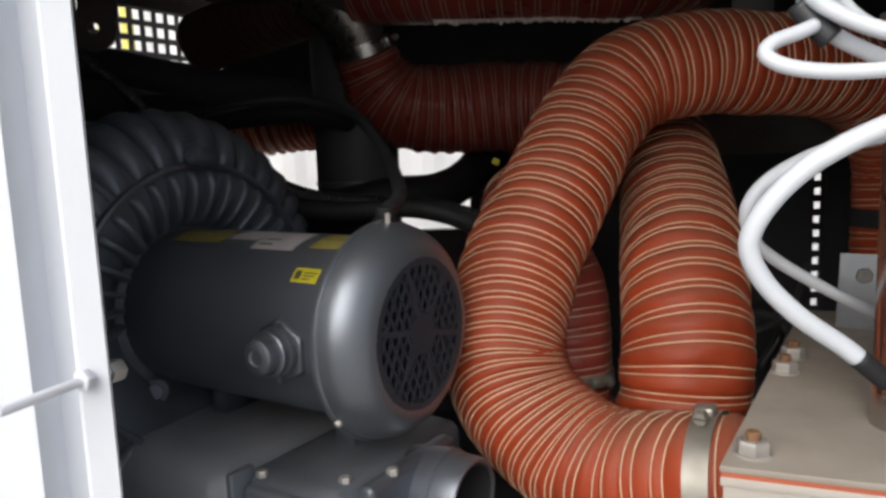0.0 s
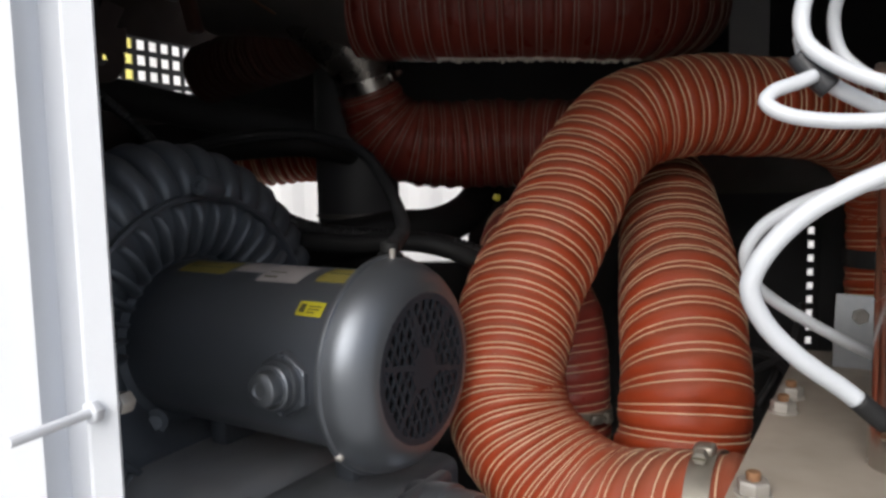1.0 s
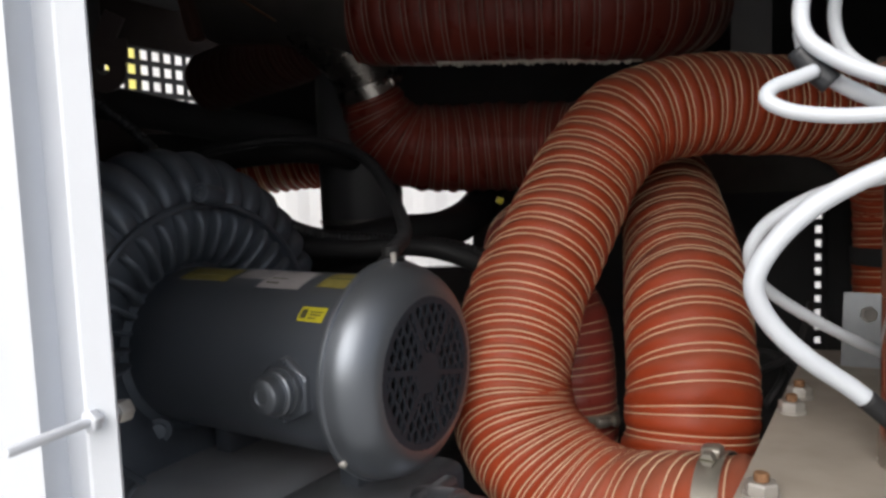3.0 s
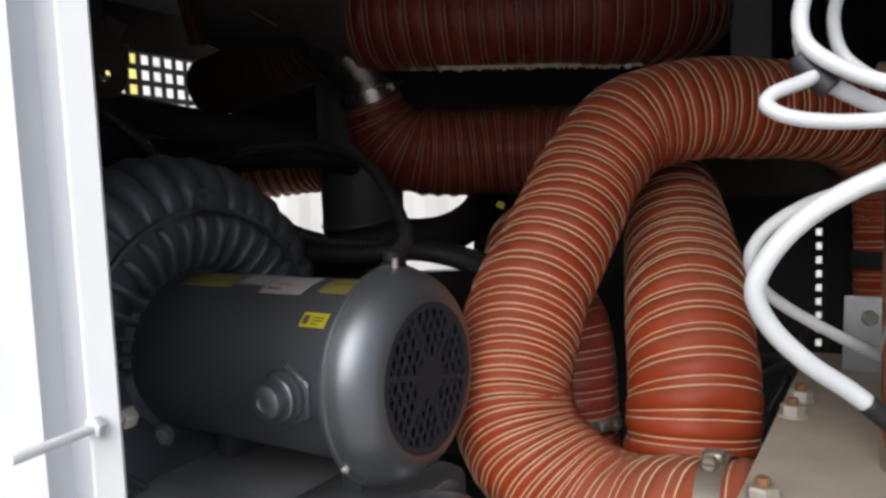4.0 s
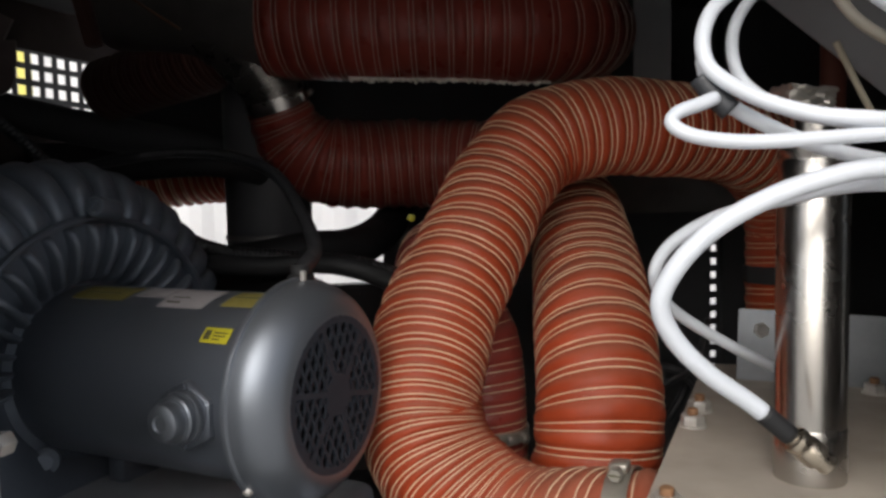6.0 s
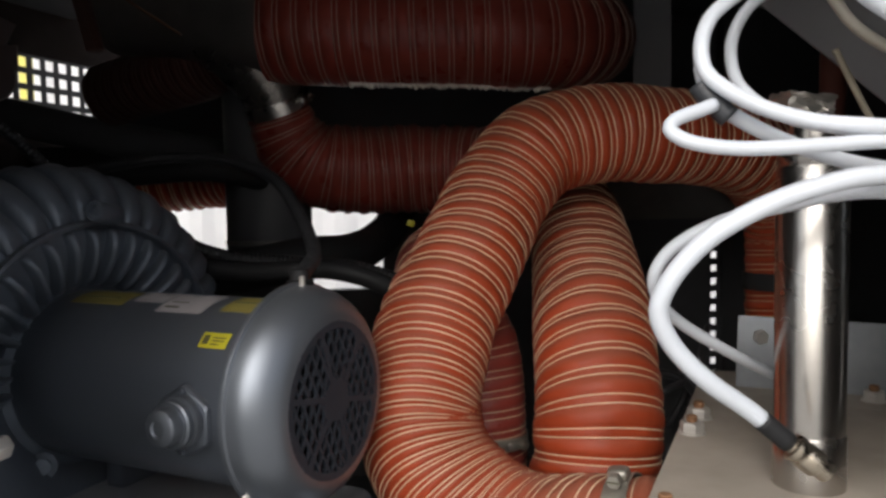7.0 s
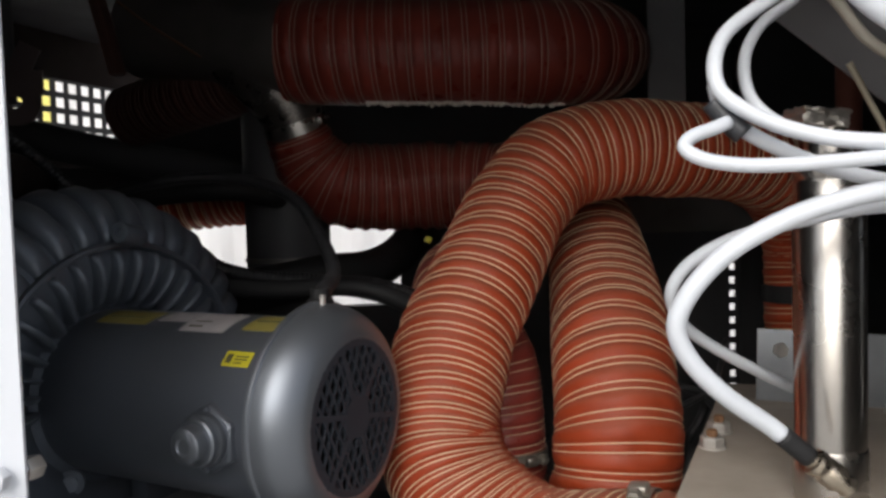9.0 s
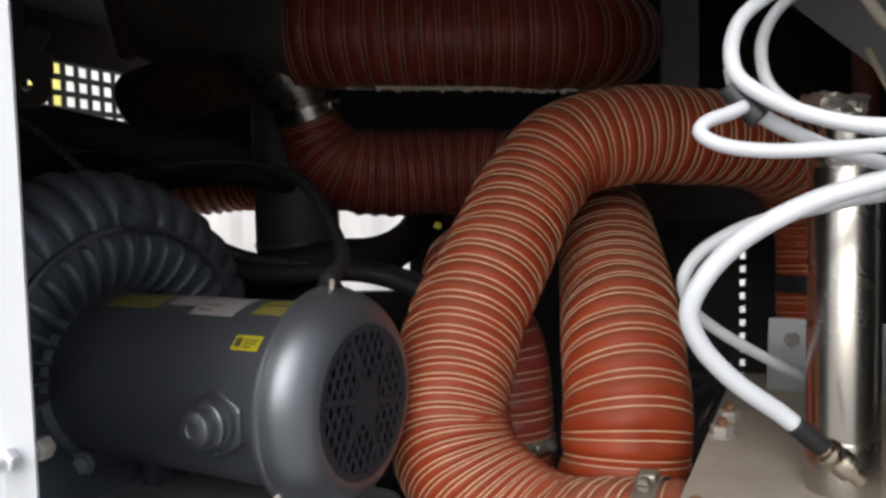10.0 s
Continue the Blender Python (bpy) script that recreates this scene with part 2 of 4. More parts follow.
GRILLE = Matrix.Translation((-0.655, 1.585, 1.690)) @ Matrix.Rotation(radians(63), 4, "Z")
grille_1 = perforated("window_1", -0.0325 * 5.5, -0.0325 * 3.5, 14, 4, 0.0325, 0.0203, 0.0, 0.002, "black perforated steel sheet with square holes")
grille_1.matrix_world = GRILLE
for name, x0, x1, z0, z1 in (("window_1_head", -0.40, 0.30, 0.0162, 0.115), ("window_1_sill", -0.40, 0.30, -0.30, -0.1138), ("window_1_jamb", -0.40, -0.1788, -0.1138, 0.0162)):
    blank = part(name, box_bm((x1 - x0, 0.006, z1 - z0), GRILLE @ Matrix.Translation(((x0 + x1) / 2, 0.003, (z0 + z1) / 2))), DARK_BROWN)
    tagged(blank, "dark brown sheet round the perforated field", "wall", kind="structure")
perforated("window_2", STRIP[0] - 0.0148, 0.93, 1, 21, 0.0295, 0.0148, BACK - 0.05, 0.002, "strip of black perforated steel sheet with square holes")
slab("wall_north_east", (STRIP[0] + 0.0148, BACK - 0.06, 0.80), (1.05, BACK - 0.03, 1.80), DARK_WALL, "black steel back wall beside the grille strip")
slab("wall_north_post", (STRIP[0] - 0.30, BACK - 0.06, 0.80), (STRIP[0] - 0.0148, BACK - 0.03, 1.47), DARK_WALL, "black steel post beside the grille strip")

# outside, behind the cabinet
cladding_v, cladding_f = [], []
for k in range(161):
    x = -4.0 + 0.05 * k
    y = 3.2 + (0.012 if k % 4 in (0, 1) else 0.0)
    cladding_v += [(x, y, 0.0), (x, y, 3.2), (x, y + 0.05, 0.0), (x, y + 0.05, 3.2)]
for k in range(160):
    a = 4 * k
    cladding_f += [(a, a + 4, a + 5, a + 1), (a + 3, a + 7, a + 6, a + 2), (a + 1, a + 5, a + 7, a + 3)]
tagged(mesh_object("backdrop_wall", cladding_v, cladding_f, OUT_WHITE, False), "bright white corrugated wall outside", "wall", kind="structure")

yp = Vector((-0.995, 2.400, 1.795))
slab("backdrop_post", (yp.x - 0.012, 2.4, 0.0), (yp.x + 0.010, 2.45, 2.6), OUT_YELLOW, "yellow painted post outside behind the grille", "post")
yq = Vector((-1.078, 2.400, 1.800))
slab("backdrop_rail", (yq.x - 0.010, 2.42, 0.0), (yq.x + 0.010, 2.45, 2.6), OUT_YELLOW, "yellow painted rail outside behind the grille", "post")

# ---- white door frame with its bolt ----
frame_post = thing("door_frame", (-0.23, 0.39, 0.76), "white powder-coated folded steel door frame post", "door frame")
part("post", prism_bm([(-0.177, 0.390), (-0.1905, 0.386), (-0.1925, 0.3865), (-0.1945, 0.400), (-0.2085, 0.397), (-0.2105, 0.375), (-0.36, 0.362),
                       (-0.36, 0.366), (-0.2130, 0.379), (-0.2110, 0.4005), (-0.1930, 0.4035), (-0.1905, 0.3895), (-0.177, 0.3925)], 0.60, 1.95), WHITE, frame_post, smooth_angle=8)
frame_post.location.x -= 0.0025
slab("wall_south", (-0.95, 0.40, 0.76), (-0.36, 0.43, 1.95), DARK_WALL, "black steel front wall beside the door frame")
# added above the view; its height sets how much sky reaches inside
slab("lintel", (-0.36, 0.36, SHADE_EDGE), (1.05, 0.40, 1.95), DARK_WALL, "unseen black edge added above the opening to shade the upper parts", "lintel")
# added out of view: darkens the pole's reflections and the right side
slab("shade_panel_east", (0.345, 0.33, 0.60), (1.05, 0.36, 1.95), DARK_WALL, "unseen black panel added beside the opening to shade the right side")
slab("wall_front_low", (-0.36, 0.40, 0.60), (1.05, 0.42, 0.93), DARK_WALL, "black steel sill under the cabinet opening")


def lock_nut(at, along, radius, height, material_, parent, name="nut", turn=0.3):
    """A six-sided nut with chamfered corners."""
    m = axis_pose(at, Vector(at) + Vector(along)) @ Matrix.Rotation(turn, 4, "Z")
    bm = lathe_bm([(0, 0), (radius * 0.93, 0), (radius, height * 0.12), (radius, height * 0.85), (radius * 0.88, height), (0, height)], m, 6)
    return part(name, bm, material_, parent)


door_bolt = thing("door_bolt", (-0.185, 0.36, 1.276), "long zinc-plated bolt through the white door frame", "bolt")
rod_dir = Vector((-0.38, -0.92, 0)).normalized()
rod_root = Vector((-0.1880, 0.388, 1.2770))
part("shank", lathe_bm([(0, -0.020), (0.0026, -0.020), (0.0028, 0.0), (0.0028, 0.052), (0.0022, 0.054), (0, 0.054)], axis_pose(rod_root, rod_root + rod_dir), 24), WHITE, door_bolt)
lock_nut(rod_root + rod_dir * 0.002, rod_dir, 0.0062, 0.0055, WHITE, door_bolt)
lock_nut(rod_root - rod_dir * 0.021 + Vector((-0.001, 0, -0.001)), rod_dir, 0.0066, 0.009, ZINC, door_bolt, "head", 0.1)

# ---- red corrugated hoses ----
def hose(name, points, radius, label, pitch=0.0205, gap=0.0072, start_taper=1.0, seed=1, bulge=0.0016, around=56, cord=0.00066, pitches=None, dents=8, dent=0.0012, cloth=None, taper_run=0.03, thread=None, swell=None, slant=None):
    """Silicone-cloth duct hose: a cloth tube that bellies out between two beige cords wound round it."""
    c, s = smooth_path(points, pitch / 16)
    t, a, b = frames_along(c)
    bend = np.gradient(t, s, axis=0)
    root = thing(name, tuple(c[-1] if c[-1][2] < c[0][2] else c[0]), label, "duct hose", "red duct hoses")
    rng = np.random.RandomState(seed)
    hollows = [(rng.uniform(0, s[-1]), rng.uniform(0, 6.3), rng.uniform(0.4, 1.0), rng.uniform(0.006, 0.02), rng.uniform(0.2, 0.7)) for _ in range(dents)]
    waves = [(rng.randint(1, 5), rng.uniform(20, 90), rng.uniform(0, 6.3)) for _ in range(7)]

    # turns of the cord up to each place; the pitch may change along the hose
    here = np.interp(s, [m for m, _ in pitches], [q for _, q in pitches]) if pitches else np.full(len(s), pitch)
    turns_at = np.concatenate([[0], np.cumsum(np.diff(s) / (0.5 * (here[1:] + here[:-1])))])
    g = gap / pitch
    wide = np.interp(s, [m for m, _ in swell], [q for _, q in swell]) if swell else np.ones(len(s))
    lean = np.interp(s, [m for m, _ in slant], [q for _, q in slant]) if slant else np.zeros(len(s))

    def front(si, theta):
        """How far the winding is pushed along the hose on the side that faces the door."""
        fy = np.cos(theta) * np.interp(si, s, a[:, 1]) + np.sin(theta) * np.interp(si, s, b[:, 1])
        return -fy * np.interp(si, s, lean)

    def surface(si, theta):
        phase = (np.interp(si - front(si, theta), s, turns_at) - theta / (2 * np.pi)) % 1.0
        inner = np.clip(phase / g, 0, 1)
        outer = np.clip((phase - g) / (1 - g), 0, 1)
        r = np.where(phase < g, 0.0004 * np.sin(np.pi * inner), bulge * np.sin(np.pi * outer) ** 0.9) - 0.0006 * np.exp(-(np.minimum(outer, 1 - outer) / 0.12) ** 2) * (phase > g)
        crumple = sum(np.sin(n * theta + k * si + p) for n, k, p in waves) / 7
        fine = np.sin(9 * theta + 160 * si + 2 * np.sin(5 * theta)) * np.sin(140 * si - 3 * theta)
        for s0, t0, depth, ls, lt in hollows:
            turn = (theta - t0 + np.pi) % (2 * np.pi) - np.pi
            r = r - dent * depth * np.exp(-((si - s0) / ls) ** 2 - (turn / lt) ** 2) * np.cos(2.2 * (si - s0) / ls)
        taper = 1 + (start_taper - 1) * np.exp(-(si / taper_run) ** 2)
        return (radius + r + 0.0011 * crumple + 0.0004 * fine) * taper * np.interp(si, s, wide)

    th = np.linspace(0, 2 * np.pi, around, endpoint=False)
    S, T = np.meshgrid(s, th, indexing="ij")
    r = surface(S, T)
    v = c[:, None] + r[..., None] * (np.cos(T)[..., None] * a[:, None] + np.sin(T)[..., None] * b[:, None])
    n = len(c)
    faces = [(i * around + j, i * around + (j + 1) % around, (i + 1) * around + (j + 1) % around, (i + 1) * around + j)
             for i in range(n - 1) for j in range(around)]
    under(mesh_object("cloth", v.reshape(-1, 3), faces, cloth or RED), root)
    per_turn = 56
    for offset in (0.0, g):
        k = np.arange(int((turns_at[-1] - offset) * per_turn))
        si = np.interp(k / per_turn + offset, turns_at, s)
        theta = 2 * np.pi * k / per_turn
        si = np.clip(si + front(si, theta), 0, s[-1])
        pos = np.stack([np.interp(si, s, c[:, q]) for q in range(3)], axis=1)
        A = np.stack([np.interp(si, s, a[:, q]) for q in range(3)], axis=1)
        B = np.stack([np.interp(si, s, b[:, q]) for q in range(3)], axis=1)
        tan = np.stack([np.interp(si, s, t[:, q]) for q in range(3)], axis=1)
        rad = np.cos(theta)[:, None] * A + np.sin(theta)[:, None] * B
        pull = np.stack([np.interp(si, s, bend[:, q]) for q in range(3)], axis=1)
        room = np.clip(1.05 - radius * np.sum(rad * pull, axis=1), 0.55, 1.0)
        mid = pos + rad * (surface(si, theta) + 0.00085 * room - 0.0009 * (1 - room))[:, None]
        w = (cord * room)[:, None]
        ring = [mid + w * (math.cos(q) * rad + math.sin(q) * tan) for q in (0, 1.26, 2.51, 3.77, 5.03)]
        vv = np.stack(ring, axis=1).reshape(-1, 3)
        ff = [(5 * i + j, 5 * i + (j + 1) % 5, 5 * i + 5 + (j + 1) % 5, 5 * i + 5 + j) for i in range(len(k) - 1) for j in range(5)]
        under(mesh_object("cord", vv, ff, thread or CORD), root, "beige reinforcing cord")
    return root, c, t


H_FRONT = [(0.241, 0.57, 1.112), (0.214, 0.584, 1.11), (0.192, 0.602, 1.105), (0.15, 0.635, 1.096), (0.111, 0.665, 1.107), (0.071, 0.688, 1.145), (0.057, 0.701, 1.186), (0.064, 0.713, 1.238), (0.086, 0.737, 1.291), (0.119, 0.771, 1.341), (0.158, 0.815, 1.403),
           (0.210, 0.840, 1.455), (0.291, 0.852, 1.474),
           (0.359, 0.861, 1.472), (0.461, 0.895, 1.464), (0.546, 0.943, 1.430), (0.594, 0.973, 1.364), (0.600, 0.976, 1.277), (0.596, 0.966, 1.10)]
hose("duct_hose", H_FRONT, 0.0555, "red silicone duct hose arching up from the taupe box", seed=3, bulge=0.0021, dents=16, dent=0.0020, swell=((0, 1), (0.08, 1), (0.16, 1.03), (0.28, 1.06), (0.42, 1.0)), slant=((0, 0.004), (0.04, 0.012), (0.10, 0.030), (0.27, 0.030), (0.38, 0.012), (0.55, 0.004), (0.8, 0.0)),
     pitches=((0, 0.0235), (0.11, 0.0225), (0.16, 0.0118), (0.29, 0.0118), (0.36, 0.0195), (0.6, 0.0205), (0.75, 0.0175), (0.9, 0.0215), (2, 0.0215)))
H_REAR = [(-0.116, 1.161, 1.552), (-0.098, 1.176, 1.497), (-0.061, 1.182, 1.460), (-0.001, 1.191, 1.449), (0.108, 1.191, 1.449), (0.211, 1.160, 1.442), (0.262, 1.120, 1.430)]
hose("duct_hose", H_REAR, 0.0675, "red duct hose in shaded maroon running from the sheet elbow across the back", pitch=0.0257, gap=0.0075, start_taper=0.68, taper_run=0.09, seed=5, bulge=0.0036, dents=26, dent=0.0032, cloth=SHADED_RED, thread=DULL_CORD,
     pitches=((0, 0.0190), (0.12, 0.0225), (0.48, 0.0225)))
H_BACK = [(0.248, 1.132, 1.434), (0.275, 1.098, 1.424), (0.294, 1.003, 1.380), (0.281, 0.896, 1.313), (0.257, 0.788, 1.243), (0.246, 0.738, 1.178), (0.238, 0.728, 1.118), (0.235, 0.722, 1.045)]
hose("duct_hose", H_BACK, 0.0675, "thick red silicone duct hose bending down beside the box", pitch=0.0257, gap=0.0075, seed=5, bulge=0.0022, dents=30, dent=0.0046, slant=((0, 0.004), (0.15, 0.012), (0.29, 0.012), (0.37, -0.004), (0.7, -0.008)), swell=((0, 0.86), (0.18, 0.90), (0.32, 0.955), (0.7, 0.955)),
     pitches=((0, 0.0250), (0.1, 0.0265), (0.24, 0.0270), (0.32, 0.0220), (0.40, 0.0200), (2, 0.0200)))
H_LOW = [(0.181, 1.06, 1.325), (0.132, 0.99, 1.327), (0.099, 0.935, 1.308), (0.108, 0.895, 1.272), (0.135, 0.87, 1.23), (0.141, 0.855, 1.179), (0.141, 0.845, 1.124), (0.139, 0.84, 1.048)]
hose("duct_hose", H_LOW, 0.051, "red silicone duct hose half hidden behind the others", seed=7, cloth=SHADED_RED)
H_TOP = [(-0.112, 1.119, 1.650), (-0.041, 1.102, 1.645), (0.041, 1.090, 1.642), (0.164, 1.078, 1.638), (0.270, 1.077, 1.636), (0.335, 1.115, 1.642),
         (0.385, 1.207, 1.660), (0.45, 1.383, 1.697)]
hose("duct_hose", H_TOP, 0.076, "thick red duct hose under the roof, in a shaded tone", pitch=0.0250, gap=0.0062, seed=9, cord=0.0007, cloth=SHADED_RED, thread=DULL_CORD)
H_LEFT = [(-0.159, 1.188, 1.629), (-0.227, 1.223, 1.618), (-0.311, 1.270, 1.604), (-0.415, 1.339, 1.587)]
hose("duct_hose", H_LEFT, 0.051, "dusty dark red duct hose beside the perforated sheet", seed=11, cloth=DARK_RED, cord=0.0007, thread=DARK_CORD)
H_FAR = [(-0.786, 1.768, 1.388), (-0.603, 1.751, 1.424), (-0.464, 1.733, 1.444), (-0.314, 1.714, 1.458), (-0.215, 1.640, 1.455), (-0.165, 1.50, 1.445)]
hose("duct_hose", H_FAR, 0.0600, "red duct hose lit from the opening behind it", pitch=0.026, gap=0.0075, seed=13, bulge=0.0085, cord=0.0018)

# torn pale edge of the cloth along the underside of the top hose
rng = random.Random(8)
fray_v, fray_f = [], []
for k in range(120):
    u = k / 119
    x, y, z = -0.005 + 0.29 * u, 1.066 + 0.004 * math.sin(9 * u), 1.5640 - 0.006 * u
    h = rng.uniform(0.0008, 0.0065)
    fray_v += [(x, y, z + 0.003), (x + rng.uniform(-1, 1) * 0.001, y - rng.uniform(0.001, 0.006), z - h), (x, y + 0.002, z + 0.003)]
for k in range(119):
    a = 3 * k
    fray_f += [(a, a + 3, a + 4, a + 1), (a + 1, a + 4, a + 5, a + 2)]
fray = mesh_object("frayed_edge", fray_v, fray_f, material("frayed_cloth", (0.72, 0.68, 0.62), 0.7, vary=0.4, stain=60), False)
tagged(fray, "frayed pale cloth strip along the top hose", "cloth strip")

# ---- motor with blower ----
AXIS = Vector((0.85, -0.527, 0)).normalized()
SIDE = UP.cross(AXIS)
FACE = Vector((-0.012, 0.579, 1.245))
MOTOR = Matrix.Translation(FACE) @ Matrix((SIDE, UP, AXIS)).transposed().to_4x4()
BODY_R = 0.0765


def on_motor(angle, z, r=BODY_R):
    """A place on the motor: degrees from the side that faces the door, upwards, and along the axis from the fan face."""
    a = radians(180 - angle)
    return MOTOR @ Vector((r * math.cos(a), r * math.sin(a), z))


def out_of(angle):
    a = radians(180 - angle)
    return MOTOR.to_3x3() @ Vector((math.cos(a), math.sin(a), 0))


motor = thing("electric_motor", (-0.12, 0.64, 1.15), "grey enamelled electric motor with a perforated fan cover", "motor")
cover = part("fan_cover", lathe_bm([(0.0605, -0.005), (0.0655, -0.0056), (0.0715, -0.0080), (0.0775, -0.0125), (0.0825, -0.0185), (0.0862, -0.0255), (0.0882, -0.032),
                                    (0.0888, -0.0385), (0.0906, -0.0395), (0.0912, -0.0415), (0.0908, -0.0435), (0.085, -0.0445), (0.085, -0.033), (0.0775, -0.0180), (0.0605, -0.0085)],
                                   MOTOR, 96), COVER_PAINT, motor)
part("body", lathe_bm([(0.0, -0.040), (0.080, -0.040), (0.080, -0.052), (BODY_R, -0.054), (BODY_R, -0.29), (0.074, -0.305), (0.066, -0.312), (0.0, -0.312)],
                      MOTOR, 96), GREY_PAINT, motor)


# cover enamel with the shade of the fan face put into the colour
SHADED_GRILLE = material("shaded_grille_enamel", (0.026, 0.031, 0.040), 0.5, vary=0.1, bump=0.0, gloss=0.15)


def grille_face(radius, cell, thick):
    """The flat end of the fan cover: a lattice of slanting slots in six fields round a solid hub."""
    n = int(radius / cell) + 1
    solid = {}
    for i in range(-n, n):
        for j in range(-n, n):
            x, y = (i + 0.5) * cell, (j + 0.5) * cell
            r = math.hypot(x, y)
            if r > radius:
                continue
            a = (math.degrees(math.atan2(y, x)) + 12) % 60
            spoke = r * math.sin(radians(min(a, 60 - a))) < 0.0022
            hole = False
            if 0.0165 < r < 0.0560 and not spoke:
                u, v = (x * 0.88 + y * 0.47) / 0.0092, (x * -0.88 + y * 0.47) / 0.0092
                hole = (u % 1.0) > 0.21 and (v % 1.0) > 0.21
            solid[(i, j)] = not hole
    verts, faces, index = [], [], {}

    def vert(i, j, back):
        key = (i, j, back)
        if key not in index:
            index[key] = len(verts)
            verts.append(MOTOR @ Vector((i * cell, j * cell, -0.005 - thick if back else -0.005)))
        return index[key]

    for (i, j), full in solid.items():
        if not full:
            continue
        faces.append([vert(i, j, 0), vert(i + 1, j, 0), vert(i + 1, j + 1, 0), vert(i, j + 1, 0)])
        faces.append([vert(i, j + 1, 1), vert(i + 1, j + 1, 1), vert(i + 1, j, 1), vert(i, j, 1)])
        for di, dj, a, b in ((1, 0, (1, 0), (1, 1)), (-1, 0, (0, 1), (0, 0)), (0, 1, (1, 1), (0, 1)), (0, -1, (0, 0), (1, 0))):
            if not solid.get((i + di, j + dj), False):
                p, q = (i + a[0], j + a[1]), (i + b[0], j + b[1])
                faces.append([vert(*p, 0), vert(*p, 1), vert(*q, 1), vert(*q, 0)])
    return under(mesh_object("grille", verts, faces, SHADED_GRILLE, False), cover, "punched vent grille")


grille_face(0.0615, 0.0011, 0.0022)
fan = lathe_bm([(0, -0.014), (0.02, -0.014), (0.022, -0.03), (0.078, -0.033), (0.078, -0.036), (0, -0.036)], MOTOR, 32)
part("fan", fan, BLACK, motor, "black fan behind the grille")
for k in range(9):
    m = MOTOR @ Matrix.Rotation(2 * math.pi * k / 9, 4, "Z") @ Matrix.Translation((0.048, 0, -0.022))
    part("fan_blade", box_bm((0.05, 0.002, 0.02), m), BLACK, motor)
for ang in (-40, 95, 205):
    p = on_motor(ang, -0.040, 0.0895)
    part("screw", lathe_bm([(0, 0.003), (0.0022, 0.003), (0.0034, 0.002), (0.0036, 0.0), (0.0036, -0.002), (0, -0.002)], axis_pose(p, p + out_of(ang)), 16), ZINC, cover)

# conduit hub on the side
hub_angle, hub_z = -3, -0.086
p, d = on_motor(hub_angle, hub_z), out_of(2)
hub = axis_pose(p - d * 0.007, p + d) @ Matrix.Scale(0.88, 4)
hex_bm = lathe_bm([(0, 0), (0.031, 0), (0.031, 0.0105), (0.0295, 0.0125), (0, 0.0125)], hub @ Matrix.Rotation(0.5, 4, "Z"), 6)
bmesh.ops.bevel(hex_bm, geom=list(hex_bm.edges), offset=0.0016, segments=3, affect="EDGES")
part("conduit_flange", hex_bm, GREY_PAINT, motor)
part("conduit_collar", lathe_bm([(0.0225, 0.012), (0.0225, 0.0165), (0.0215, 0.0185), (0.0190, 0.0190), (0.0190, 0.0215), (0.0205, 0.0225), (0.0205, 0.0255), (0.0190, 0.0270), (0, 0.0272)], hub, 48), COVER_PAINT, motor)
part("conduit_plug", lathe_bm([(0.0160, 0.026), (0.0160, 0.0345), (0.0150, 0.0375), (0.0120, 0.0395), (0.0070, 0.0400), (0.0060, 0.0385), (0, 0.0385)], hub, 40), COVER_PAINT, motor)
for k in (1, 4):
    m = hub @ Matrix.Rotation(0.5 + k * math.pi / 3, 4, "Z") @ Matrix.Translation((0.0255, 0, 0.012))
    part("flange_screw", lathe_bm([(0, 0.003), (0.0022, 0.003), (0.0030, 0.0018), (0.0032, 0), (0, 0)], m, 14), GREY_PAINT, motor)


def curved_label(name, a0, a1, z0, z1, material_, lift=0.0005, bars=()):
    """A sticker or plate that follows the round of the motor; bars are plain rows of print in its own units."""
    def patch(a0, a1, z0, z1, lift):
        bm = bmesh.new()
        n = 10
        grid = [[bm.verts.new(on_motor(a0 + (a1 - a0) * k / n, z, BODY_R + lift)) for k in range(n + 1)] for z in (z0, z1)]
        for k in range(n):
            bm.faces.new((grid[0][k], grid[0][k + 1], grid[1][k + 1], grid[1][k]))
        ext = bmesh.ops.extrude_face_region(bm, geom=list(bm.faces))
        mid_axis = MOTOR @ Vector((0, 0, (z0 + z1) / 2))
        for v in (g for g in ext["geom"] if isinstance(g, bmesh.types.BMVert)):
            local = MOTOR.inverted() @ v.co
            f = 1 - 0.0006 / math.hypot(local.x, local.y)
            v.co = MOTOR @ Vector((local.x * f, local.y * f, local.z))
        return bm
    ob = part(name, patch(a0, a1, z0, z1, lift), material_, motor)
    for u0, u1, v0, v1 in bars:
        under_bar = part("print", patch(a0 + (a1 - a0) * v0, a0 + (a1 - a0) * v1, z0 + (z1 - z0) * u0, z0 + (z1 - z0) * u1, lift + 0.00025), INK, ob)
    return ob


curved_label("label_small", 38, 48, -0.088, -0.062, YELLOW, bars=((0.08, 0.3, 0.2, 0.8), (0.4, 0.9, 0.62, 0.7), (0.4, 0.86, 0.42, 0.5), (0.4, 0.7, 0.2, 0.28)))
curved_label("label_round", 66, 88, -0.092, -0.054, DULL_YELLOW, bars=((0.1, 0.9, 0.5, 0.58),))
curved_label("nameplate", 62, 88, -0.156, -0.108, SILVER, bars=((0.12, 0.42, 0.17, 0.23), (0.12, 0.50, 0.42, 0.46)))
curved_label("nameplate_small", 72, 90, -0.192, -0.158, SILVER)
curved_label("label_long", 66, 86, -0.262, -0.200, DULL_YELLOW, bars=((0.1, 0.8, 0.4, 0.46),))
top = on_motor(97, -0.045, 0.087)
